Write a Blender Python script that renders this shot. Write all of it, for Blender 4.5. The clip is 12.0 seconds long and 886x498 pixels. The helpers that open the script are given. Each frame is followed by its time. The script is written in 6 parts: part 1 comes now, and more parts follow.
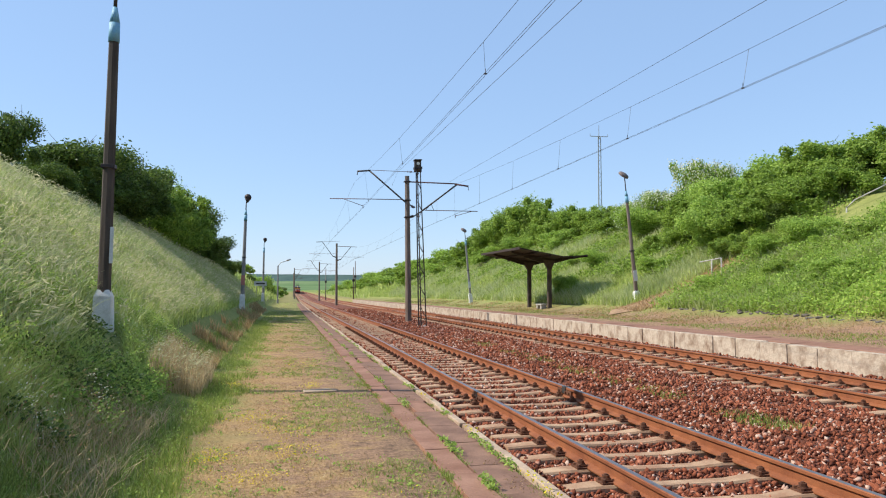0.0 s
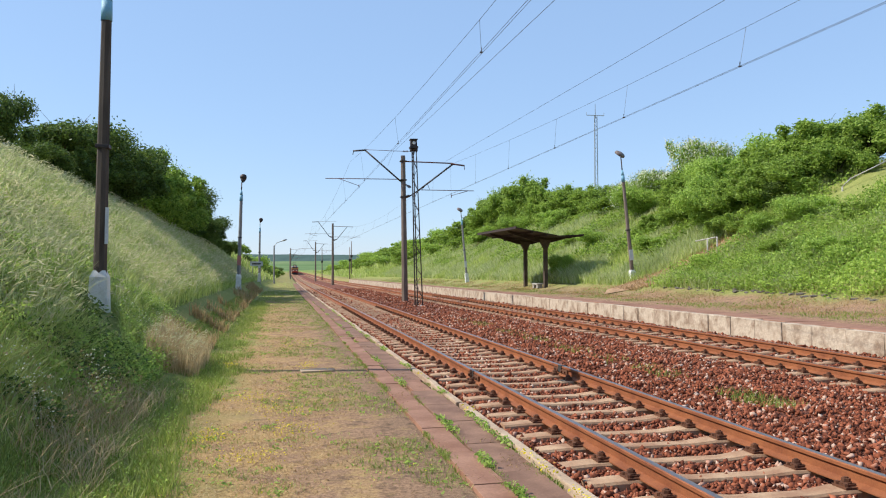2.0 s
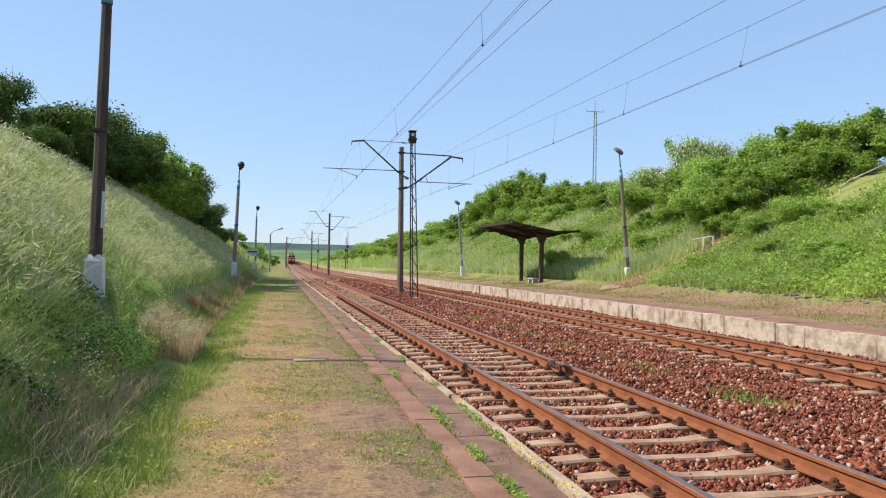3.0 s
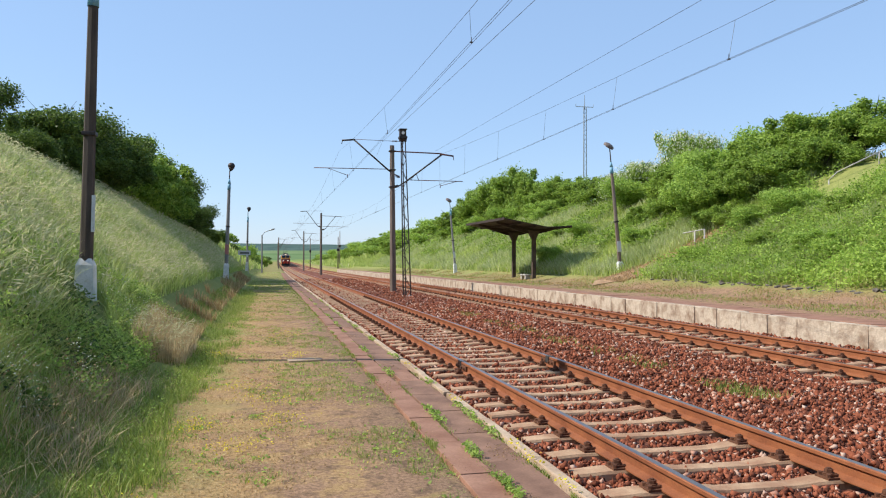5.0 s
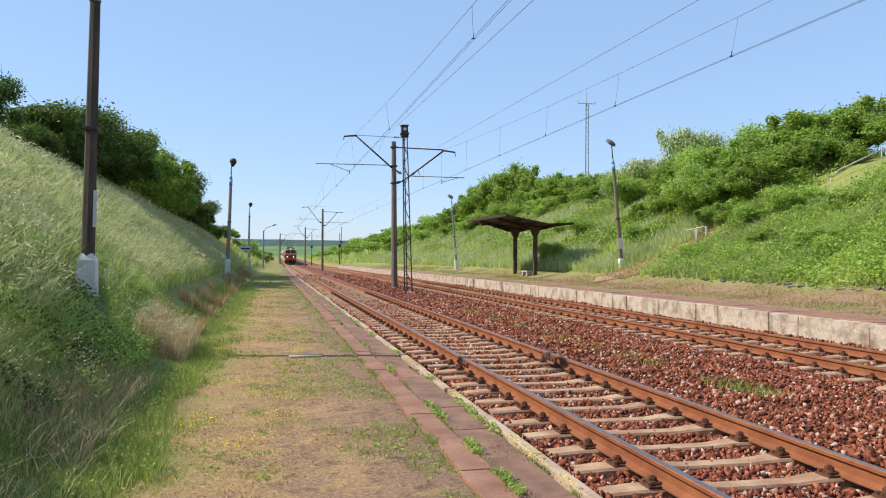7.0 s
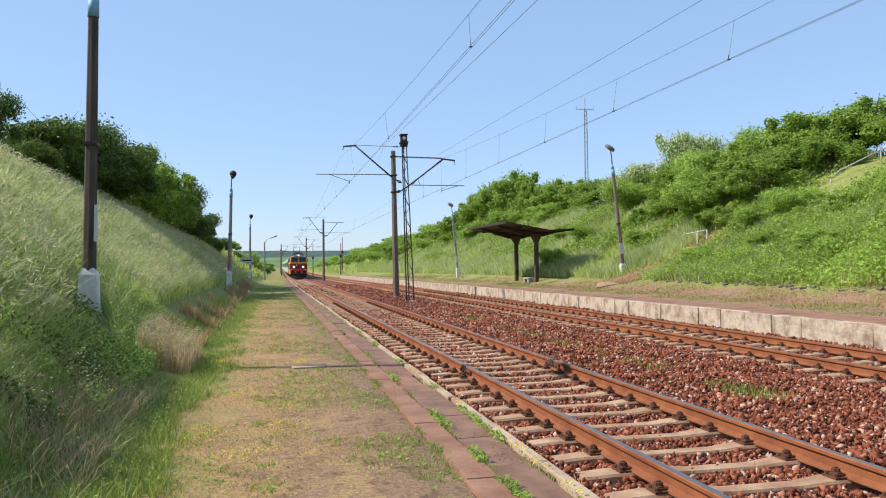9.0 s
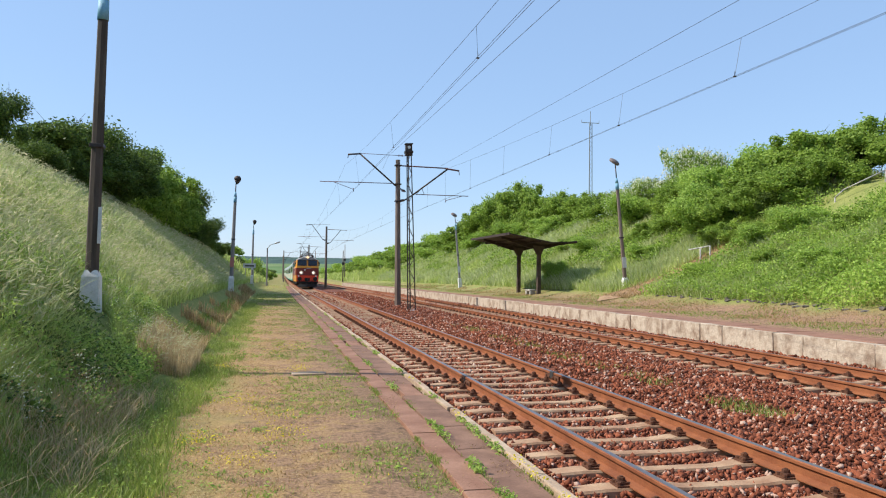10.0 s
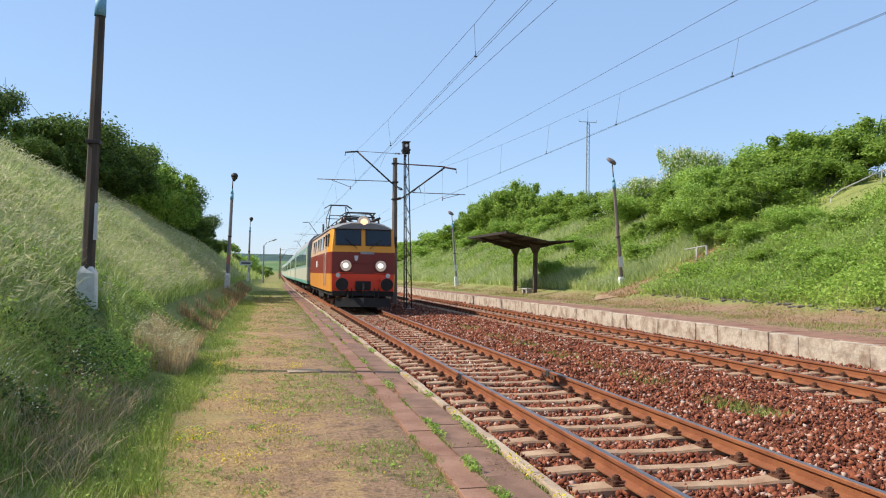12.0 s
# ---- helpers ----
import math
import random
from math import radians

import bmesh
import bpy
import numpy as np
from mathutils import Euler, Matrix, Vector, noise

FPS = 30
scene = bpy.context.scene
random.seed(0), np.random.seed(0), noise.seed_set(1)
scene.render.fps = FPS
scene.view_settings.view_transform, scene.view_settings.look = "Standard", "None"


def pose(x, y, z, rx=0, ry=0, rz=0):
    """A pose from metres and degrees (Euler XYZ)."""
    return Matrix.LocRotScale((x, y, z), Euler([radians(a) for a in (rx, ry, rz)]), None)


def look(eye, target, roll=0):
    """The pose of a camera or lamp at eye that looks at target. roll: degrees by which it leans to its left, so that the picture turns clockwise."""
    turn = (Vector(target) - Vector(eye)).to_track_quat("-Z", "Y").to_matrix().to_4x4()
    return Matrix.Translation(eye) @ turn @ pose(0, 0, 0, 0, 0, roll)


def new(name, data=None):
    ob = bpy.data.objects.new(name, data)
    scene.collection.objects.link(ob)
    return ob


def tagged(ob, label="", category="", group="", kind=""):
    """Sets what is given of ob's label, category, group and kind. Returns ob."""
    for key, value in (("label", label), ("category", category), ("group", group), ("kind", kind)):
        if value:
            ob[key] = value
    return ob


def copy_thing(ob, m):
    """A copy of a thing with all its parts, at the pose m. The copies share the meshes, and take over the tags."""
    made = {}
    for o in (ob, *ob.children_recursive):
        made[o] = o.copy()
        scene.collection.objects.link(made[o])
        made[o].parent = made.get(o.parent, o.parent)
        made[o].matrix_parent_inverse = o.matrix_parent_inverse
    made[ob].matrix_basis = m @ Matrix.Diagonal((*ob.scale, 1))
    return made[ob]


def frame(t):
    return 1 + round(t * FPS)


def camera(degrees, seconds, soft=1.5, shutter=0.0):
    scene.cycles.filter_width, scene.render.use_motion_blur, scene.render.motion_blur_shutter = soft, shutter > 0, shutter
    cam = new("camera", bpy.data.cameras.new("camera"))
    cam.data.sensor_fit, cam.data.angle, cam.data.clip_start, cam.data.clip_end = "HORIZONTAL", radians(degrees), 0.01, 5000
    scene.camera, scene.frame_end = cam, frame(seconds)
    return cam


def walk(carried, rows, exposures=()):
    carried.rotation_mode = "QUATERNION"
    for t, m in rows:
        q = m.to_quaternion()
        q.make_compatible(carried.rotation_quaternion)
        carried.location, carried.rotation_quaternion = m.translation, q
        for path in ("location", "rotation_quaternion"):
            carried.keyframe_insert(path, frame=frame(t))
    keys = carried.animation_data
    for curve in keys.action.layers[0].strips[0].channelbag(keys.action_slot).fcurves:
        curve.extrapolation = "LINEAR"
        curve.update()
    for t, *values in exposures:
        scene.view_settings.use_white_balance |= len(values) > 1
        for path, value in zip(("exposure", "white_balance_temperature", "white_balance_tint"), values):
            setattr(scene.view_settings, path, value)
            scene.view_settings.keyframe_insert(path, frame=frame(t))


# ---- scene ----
cam = camera(58.5, 12.0, soft=1.1)
EYE = 1.55
# seconds, yaw, pitch, roll of a camera held by hand on one spot
ROWS = [
    (0.0, -11.467, 2.845, -0.000),
    (0.5, -11.508, 2.644, 0.255),
    (1.0, -11.549, 2.149, -0.003),
    (1.5, -11.466, 1.983, 0.311),
    (2.0, -11.736, 1.376, 0.155),
    (2.5, -12.273, 1.533, -0.449),
    (3.0, -12.032, 0.838, -1.235),
    (5.0, -12.575, 0.680, -0.210),
    (5.5, -12.397, 0.594, -0.890),
    (6.0, -12.458, 0.592, -0.341),
    (6.5, -12.452, 0.453, -0.440),
    (8.5, -12.735, 0.342, -0.038),
    (9.0, -12.381, 1.011, 0.620),
    (9.5, -11.911, 1.817, -0.690),
    (10.0, -12.226, 1.729, -0.700),
    (10.5, -12.253, 1.466, -0.533),
    (11.0, -12.142, 1.503, -0.415),
    (11.5, -12.220, 1.601, -0.744),
    (12.0, -12.475, 1.612, -1.010),
]
walk(cam, [(t, pose(0, 0, EYE, 90 + pitch, roll, yaw)) for t, yaw, pitch, roll in ROWS])

# ---- light ----
SUN_EL, SUN_AZ = 43.5, 11.0        # degrees: height, and how far ahead of square-left
sun_dir = Vector((-math.cos(radians(SUN_EL)) * math.cos(radians(SUN_AZ)),
                  math.cos(radians(SUN_EL)) * math.sin(radians(SUN_AZ)), math.sin(radians(SUN_EL))))
world = bpy.data.worlds.new("sky")
scene.world = world
world.use_nodes = True
_wn = world.node_tree.nodes
_sky = _wn.new("ShaderNodeTexSky")
_sky.sky_type, _sky.sun_disc = "NISHITA", False
_sky.sun_elevation, _sky.sun_rotation = radians(SUN_EL), math.atan2(sun_dir.x, sun_dir.y)
_sky.air_density, _sky.dust_density, _sky.ozone_density = 1.0, 0.2, 2.0
_bg = _wn["Background"]
_bg.inputs["Strength"].default_value = 0.15
# summer haze evens the blue out
_haze = _wn.new("ShaderNodeMix")
_haze.data_type = "RGBA"
_haze.inputs[0].default_value = 0.62
_haze.inputs[7].default_value = (2.08, 3.2, 5.15, 1)
world.node_tree.links.new(_sky.outputs["Color"], _haze.inputs[6])
world.node_tree.links.new(_haze.outputs[2], _bg.inputs["Color"])
sun = new("sun", bpy.data.lights.new("sun", "SUN"))
sun.data.energy, sun.data.angle, sun.data.color = 5.0, radians(0.55), (1.0, 0.95, 0.86)
sun.matrix_world = look(sun_dir * 50, (0, 0, 0))
scene.view_settings.exposure = 0.3


# ---- materials ----
def srgb(h):
    out = []
    for i in (0, 2, 4):
        c = int(h[i:i + 2], 16) / 255
        out.append(c / 12.92 if c <= 0.04045 else ((c + 0.055) / 1.055) ** 2.4)
    return (*out, 1)


class Nodes:
    """A short way to write node materials."""
    def __init__(self, name):
        self.m = bpy.data.materials.new(name)
        self.m.use_nodes = True
        self.t = self.m.node_tree
        self.b = self.t.nodes["Principled BSDF"]

    def n(self, kind, **inputs):
        node = self.t.nodes.new(kind)
        for k, v in inputs.items():
            self.put(node.inputs[k.replace("_", " ")], v)
        return node

    def put(self, socket, v):
        if isinstance(v, bpy.types.NodeSocket):
            self.t.links.new(v, socket)
        else:
            socket.default_value = v

    def noise(self, scale, detail=4.0, rough=0.6, vec=None, stretch=None):
        if vec is None:
            shift = self.t.nodes.new("ShaderNodeVectorMath")
            shift.operation = "MULTIPLY_ADD"
            self.put(shift.inputs[0], self.n("ShaderNodeObjectInfo").outputs["Random"])
            shift.inputs[1].default_value = (37.0, 53.0, 71.0)
            self.put(shift.inputs[2], self.n("ShaderNodeTexCoord").outputs["Object"])
            vec = shift.outputs["Vector"]
        if stretch:
            mp = self.n("ShaderNodeMapping", Vector=vec, Scale=stretch)
            vec = mp.outputs["Vector"]
        return self.n("ShaderNodeTexNoise", Vector=vec, Scale=scale, Detail=detail, Roughness=rough).outputs["Fac"]

    def ramp(self, fac, *stops):
        r = self.n("ShaderNodeValToRGB", Fac=fac)
        e = r.color_ramp.elements
        while len(e) < len(stops):
            e.new(0.5)
        for el, (p, c) in zip(e, stops):
            el.position, el.color = p, c
        return r.outputs["Color"]

    def mix(self, fac, a, b, kind="MIX"):
        m = self.t.nodes.new("ShaderNodeMix")
        m.data_type, m.blend_type = "RGBA", kind
        self.put(m.inputs[0], fac)
        self.put(m.inputs[6], a)
        self.put(m.inputs[7], b)
        return m.outputs[2]

    def math(self, op, a, b=0.0, clamp=False):
        m = self.t.nodes.new("ShaderNodeMath")
        m.operation, m.use_clamp = op, clamp
        self.put(m.inputs[0], a)
        self.put(m.inputs[1], b)
        return m.outputs[0]

    def step(self, v, lo, hi):
        m = self.n("ShaderNodeMapRange", Value=v, From_Min=lo, From_Max=hi)
        m.interpolation_type = "SMOOTHSTEP"
        return m.outputs["Result"]

    def done(self, color, rough=0.8, metal=0.0, bump=None, strength=0.3, dist=0.02, spec=0.5):
        self.put(self.b.inputs["Base Color"], color)
        self.put(self.b.inputs["Roughness"], rough)
        self.put(self.b.inputs["Metallic"], metal)
        self.put(self.b.inputs["Specular IOR Level"], spec)
        if bump is not None:
            bp = self.n("ShaderNodeBump", Height=bump, Strength=strength, Distance=dist)
            self.t.links.new(bp.outputs["Normal"], self.b.inputs["Normal"])
        return self.m


def worn(name, base, alt, scale=6.0, fine=60.0, rough=0.8, metal=0.0, strength=0.3, dist=0.01, spec=0.4, stretch=None, lo=0.35, hi=0.65):
    """Two tones at a coarse scale, a fine grain on top, and relief."""
    k = Nodes(name)
    a, b = k.noise(scale, stretch=stretch), k.noise(fine, 3.0)
    c = k.ramp(a, (lo, base), (hi, alt))
    c = k.mix(0.35, c, k.ramp(b, (0.3, (0.35, 0.35, 0.35, 1)), (0.7, (1, 1, 1, 1))), "MULTIPLY")
    return k.done(c, rough, metal, k.math("ADD", a, b), strength, dist, spec)


def leafy(name, dark, light, tip=None, passes=0.35):
    """Leaves and grass: colour varies from blade to blade, and some light passes through."""
    k = Nodes(name)
    rnd = k.n("ShaderNodeNewGeometry").outputs["Random Per Island"]
    stops = [(0.0, dark), (0.75, light)] + ([(0.93, light), (1.0, tip)] if tip else [])
    c = k.ramp(rnd, *stops)
    big = k.noise(0.35, 3.0, vec=k.n("ShaderNodeNewGeometry").outputs["Position"])
    c = k.mix(0.6, c, k.ramp(big, (0.3, (0.78, 0.8, 0.75, 1)), (0.7, (1.15, 1.1, 0.95, 1))), "MULTIPLY")
    k.done(c, 0.55, spec=0.25)
    tr = k.n("ShaderNodeBsdfTranslucent", Color=k.mix(0.5, c, (0.5, 0.6, 0.05, 1), "MULTIPLY"))
    k.put(tr.inputs["Color"], c)
    ms = k.n("ShaderNodeMixShader", Fac=passes)
    k.t.links.new(k.b.outputs[0], ms.inputs[1])
    k.t.links.new(tr.outputs[0], ms.inputs[2])
    k.t.links.new(ms.outputs[0], k.t.nodes["Material Output"].inputs["Surface"])
    return k.m


def ground_material():
    k = Nodes("ground_soil_and_grass")
    pos = k.n("ShaderNodeNewGeometry").outputs["Position"]
    sep = k.n("ShaderNodeSeparateXYZ", Vector=pos)
    x, y = sep.outputs["X"], sep.outputs["Y"]
    big, mid, fine = k.noise(0.5, 5.0, 0.65, pos), k.noise(2.6, 6.0, 0.75, pos), k.noise(26.0, 8.0, 0.85, pos)
    grass = k.ramp(mid, (0.3, (0.16, 0.19, 0.05, 1)), (0.7, (0.3, 0.3, 0.1, 1)))
    straw = k.ramp(fine, (0.36, (0.19, 0.115, 0.05, 1)), (0.62, (0.58, 0.38, 0.18, 1)))
    dirt = k.ramp(fine, (0.36, (0.13, 0.078, 0.048, 1)), (0.62, (0.46, 0.285, 0.175, 1)))
    # darker trampled soil towards the slabs
    crumb = k.noise(4.5, 5.0, 0.7, pos)
    dirt = k.mix(k.math("MULTIPLY", k.step(crumb, 0.5, 0.66), 0.75), dirt, (0.1, 0.066, 0.045, 1))
    wear = k.mix(k.step(k.math("ADD", mid, k.math("MULTIPLY", x, 0.1)), 0.42, 0.6), straw, dirt)
    # the trodden middle of the platform is bare, its left side grassy
    lane = k.math("ADD", x, k.math("MULTIPLY", k.math("SUBTRACT", big, 0.5), 3.2))
    bare = k.math("MULTIPLY", k.math("MULTIPLY", k.step(lane, -1.5, -0.3), k.math("SUBTRACT", 1.0, k.math("MULTIPLY", k.step(y, 22, 60), 0.65))), k.math("SUBTRACT", 1.0, k.step(lane, 14.6, 16.0)))
    c = k.mix(k.math("MULTIPLY", bare, k.step(mid, 0.2, 0.42)), grass, wear)
    # fields far off
    field = k.ramp(k.noise(0.004, 2.0, 0.5, pos), (0.4, (0.10, 0.18, 0.035, 1)), (0.55, (0.2, 0.24, 0.07, 1)))
    c = k.mix(k.step(y, 420, 700), c, field)
    return k.done(c, 0.95, bump=k.math("ADD", mid, fine), strength=0.6, dist=0.03, spec=0.1)


def ballast_material(name, gain=1.0):
    k = Nodes(name)
    rnd = k.n("ShaderNodeNewGeometry").outputs["Random Per Island"]
    nz = k.noise(25.0, 3.0, vec=k.n("ShaderNodeNewGeometry").outputs["Position"])
    c = k.ramp(rnd, (0.0, (0.08, 0.026, 0.015, 1)), (0.45, (0.25, 0.074, 0.036, 1)), (0.84, (0.38, 0.128, 0.068, 1)), (1.0, (0.6, 0.44, 0.34, 1)))
    c = k.mix(0.5, c, k.ramp(nz, (0.3, (0.5, 0.45, 0.45, 1)), (0.7, (1, 1, 1, 1))), "MULTIPLY")
    return k.done(c, 0.9, bump=nz, strength=0.4, dist=0.01, spec=0.2)


M = {}
M["ground"] = ground_material()
M["ballast"] = ballast_material("ballast_stone")
M["ballast_bed"] = worn("ballast_bed", (0.13, 0.04, 0.021, 1), (0.27, 0.088, 0.045, 1), 9.0, 26.0, 0.95, strength=1.0, dist=0.06)
M["rust"] = worn("rusty_rail_side", (0.22, 0.068, 0.026, 1), (0.33, 0.115, 0.043, 1), 3.0, 70.0, 0.75, 0.1)
M["rail_top"] = worn("worn_rail_head", (0.25, 0.215, 0.205, 1), (0.34, 0.3, 0.29, 1), 2.0, 40.0, 0.42, 0.75, 0.05, stretch=(8, 0.3, 8))
M["rail_top_dull"] = worn("dull_rail_head", (0.17, 0.1, 0.07, 1), (0.24, 0.15, 0.11, 1), 2.0, 40.0, 0.45, 0.6, 0.05)
M["sleeper"] = worn("weathered_concrete_sleeper", (0.5, 0.33, 0.2, 1), (0.34, 0.185, 0.105, 1), 4.0, 55.0, 0.9)
M["fastening"] = worn("rusty_fastening", (0.1, 0.04, 0.022, 1), (0.17, 0.07, 0.035, 1), 12.0, 90.0, 0.8, 0.2)
M["paving"] = worn("red_brown_paving", (0.23, 0.105, 0.063, 1), (0.35, 0.185, 0.12, 1), 2.2, 50.0, 0.9)
M["paving_dark"] = worn("dirty_paving", (0.17, 0.088, 0.056, 1), (0.29, 0.16, 0.105, 1), 2.5, 50.0, 0.9)
M["edge"] = worn("pale_platform_edge", (0.56, 0.43, 0.3, 1), (0.36, 0.24, 0.16, 1), 1.6, 40.0, 0.9, strength=0.5)
M["kerb_white"] = worn("chipped_kerb", (0.52, 0.42, 0.32, 1), (0.27, 0.18, 0.12, 1), 2.6, 14.0, 0.95, strength=0.9, dist=0.02, lo=0.46, hi=0.66)
M["concrete"] = worn("grey_concrete", (0.36, 0.33, 0.29, 1), (0.5, 0.47, 0.42, 1), 3.0, 60.0, 0.9)
M["pole_dark"] = worn("dark_stained_concrete", (0.055, 0.04, 0.03, 1), (0.1, 0.075, 0.058, 1), 2.0, 60.0, 0.85, stretch=(5, 5, 0.6))
M["mast_brown"] = worn("weathered_mast_concrete", (0.15, 0.105, 0.08, 1), (0.23, 0.18, 0.15, 1), 2.0, 50.0, 0.9, stretch=(5, 5, 0.5))
M["whitewash"] = worn("whitewashed_concrete", (0.78, 0.77, 0.74, 1), (0.55, 0.53, 0.48, 1), 5.0, 50.0, 0.9, lo=0.45, hi=0.75)
M["blue_paint"] = worn("faded_blue_paint", (0.16, 0.37, 0.5, 1), (0.22, 0.42, 0.53, 1), 8.0, 60.0, 0.6)
M["steel_dark"] = worn("dark_painted_steel", (0.035, 0.03, 0.03, 1), (0.08, 0.055, 0.045, 1), 5.0, 60.0, 0.6, 0.3)
M["steel_grey"] = worn("galvanised_steel", (0.3, 0.3, 0.3, 1), (0.42, 0.42, 0.41, 1), 5.0, 60.0, 0.5, 0.6)
M["steel_red"] = worn("rust_red_steel", (0.12, 0.045, 0.04, 1), (0.17, 0.07, 0.06, 1), 5.0, 60.0, 0.7, 0.2)
M["wire"] = worn("aged_copper_wire", (0.07, 0.06, 0.055, 1), (0.11, 0.095, 0.085, 1), 3.0, 60.0, 0.5, 0.6)
M["porcelain"] = worn("brown_porcelain", (0.1, 0.045, 0.03, 1), (0.13, 0.06, 0.04, 1), 9.0, 60.0, 0.25)
M["wood_dark"] = worn("dark_old_boards", (0.03, 0.02, 0.016, 1), (0.065, 0.042, 0.032, 1), 3.0, 60.0, 0.85, stretch=(1, 8, 8))
M["shelter_post"] = worn("dark_brown_painted_concrete", (0.06, 0.04, 0.03, 1), (0.12, 0.08, 0.06, 1), 3.0, 60.0, 0.8)
M["white_sheet"] = worn("white_enamel", (0.7, 0.7, 0.68, 1), (0.6, 0.6, 0.58, 1), 6.0, 60.0, 0.5)
M["bark"] = worn("bark", (0.06, 0.045, 0.033, 1), (0.12, 0.09, 0.065, 1), 6.0, 50.0, 0.9, strength=0.7)
M["grass_tall"] = leafy("tall_grass", (0.27, 0.36, 0.085, 1), (0.53, 0.61, 0.2, 1), (0.68, 0.63, 0.38, 1), 0.5)
M["seed_head"] = leafy("pale_seed_heads", (0.5, 0.5, 0.27, 1), (0.74, 0.7, 0.48, 1), None, 0.5)
M["grass_pale"] = leafy("seeding_grass", (0.34, 0.41, 0.15, 1), (0.6, 0.64, 0.34, 1), (0.7, 0.66, 0.46, 1), 0.5)
M["grass_short"] = leafy("short_turf", (0.14, 0.2, 0.035, 1), (0.33, 0.4, 0.09, 1), (0.5, 0.43, 0.2, 1), 0.4)
M["grass_dry"] = leafy("dry_grass", (0.3, 0.19, 0.09, 1), (0.54, 0.37, 0.19, 1), (0.62, 0.5, 0.3, 1), 0.4)
M["straw"] = leafy("pale_straw", (0.42, 0.3, 0.16, 1), (0.66, 0.52, 0.32, 1), None, 0.45)
M["litter"] = leafy("brown_litter", (0.15, 0.09, 0.04, 1), (0.42, 0.27, 0.13, 1), (0.55, 0.4, 0.2, 1), 0.3)
M["weeds"] = leafy("broad_weeds", (0.17, 0.29, 0.05, 1), (0.46, 0.6, 0.15, 1), None, 0.6)
M["leaf_dark"] = leafy("dark_foliage", (0.045, 0.08, 0.02, 1), (0.15, 0.225, 0.045, 1), None, 0.35)
M["leaf_mid"] = leafy("mid_foliage", (0.13, 0.215, 0.03, 1), (0.34, 0.47, 0.085, 1), None, 0.45)
M["leaf_light"] = leafy("light_foliage", (0.19, 0.31, 0.045, 1), (0.42, 0.57, 0.12, 1), None, 0.45)
M["blossom"] = leafy("white_blossom", (0.6, 0.6, 0.48, 1), (0.8, 0.8, 0.68, 1))
M["yellow_flower"] = leafy("yellow_flowers", (0.7, 0.55, 0.02, 1), (0.85, 0.72, 0.06, 1))
# woods with the bluish haze of distance mixed into their base colour
M["far_wood"] = worn("hazed_distant_woods", (0.07, 0.11, 0.1, 1), (0.1, 0.15, 0.13, 1), 0.02, 0.2, 1.0, strength=0.0, spec=0.0)


def paint(name, c, rough=0.45, metal=0.0, dirt=0.25):
    """Vehicle paint with road dirt in broad streaks."""
    k = Nodes(name)
    a = k.noise(1.3, 5.0, stretch=(1, 1, 0.25))
    col = k.mix(k.math("MULTIPLY", k.step(a, 0.45, 0.75), dirt), c, (0.12, 0.09, 0.07, 1))
    return k.done(col, rough, metal, k.noise(30.0), 0.03, 0.01, 0.5)


def glow(name, c, strength):
    k = Nodes(name)
    k.put(k.b.inputs["Emission Color"], c)
    k.put(k.b.inputs["Emission Strength"], strength)
    return k.done(c, 0.2)


M["loco_yellow"] = paint("loco_yellow", (0.8, 0.31, 0.012, 1), dirt=0.12)
M["loco_orange"] = paint("loco_orange", (0.6, 0.24, 0.035, 1))
M["loco_cream"] = paint("loco_faded_orange", (0.62, 0.4, 0.25, 1))
M["loco_maroon"] = paint("loco_maroon", (0.2, 0.02, 0.011, 1), dirt=0.15)
M["loco_red"] = paint("loco_red", (0.85, 0.052, 0.009, 1), dirt=0.12)
M["loco_roof"] = paint("loco_grey_roof", (0.22, 0.21, 0.2, 1), 0.7)
M["loco_black"] = paint("loco_black_frame", (0.014, 0.013, 0.012, 1), 0.85)
M["loco_steel"] = paint("wheel_steel", (0.12, 0.1, 0.09, 1), 0.6, 0.5)
M["dark_glass"] = paint("dark_window_glass", (0.012, 0.018, 0.026, 1), 0.06, 0.0, 0.05)
M["rubber"] = paint("black_rubber", (0.02, 0.02, 0.02, 1), 0.7)
M["coach_green"] = paint("coach_pale_green", (0.24, 0.36, 0.31, 1))
M["coach_cream"] = paint("coach_cream", (0.5, 0.49, 0.38, 1))
M["coach_teal"] = paint("coach_teal", (0.12, 0.36, 0.29, 1))
M["coach_roof"] = paint("coach_grey_roof", (0.3, 0.31, 0.31, 1), 0.7)
M["headlight"] = glow("lit_headlight", (1.0, 0.88, 0.7, 1), 1.25)
M["top_light"] = glow("lit_top_headlight", (1.0, 0.66, 0.36, 1), 0.95)
M["reflector"] = glow("lit_reflector", (0.62, 0.5, 0.4, 1), 0.22)
M["far_field"] = worn("distant_fields", (0.12, 0.2, 0.085, 1), (0.2, 0.26, 0.13, 1), 0.004, 0.03, 1.0, strength=0.0, spec=0.0)
M["earth"] = worn("dry_earth_path", (0.3, 0.18, 0.1, 1), (0.45, 0.29, 0.16, 1), 2.0, 30.0, 0.95, strength=0.8, dist=0.04)
M["fieldstone"] = worn("grey_field_stone", (0.1, 0.085, 0.075, 1), (0.2, 0.17, 0.15, 1), 5.0, 40.0, 0.9, strength=0.6)
M["faded_red"] = worn("faded_red_enamel", (0.5, 0.16, 0.13, 1), (0.42, 0.2, 0.17, 1), 6.0, 60.0, 0.6)
M["lamp_pan"] = worn("weathered_lamp_pan", (0.16, 0.12, 0.11, 1), (0.22, 0.17, 0.15, 1), 6.0, 60.0, 0.6)
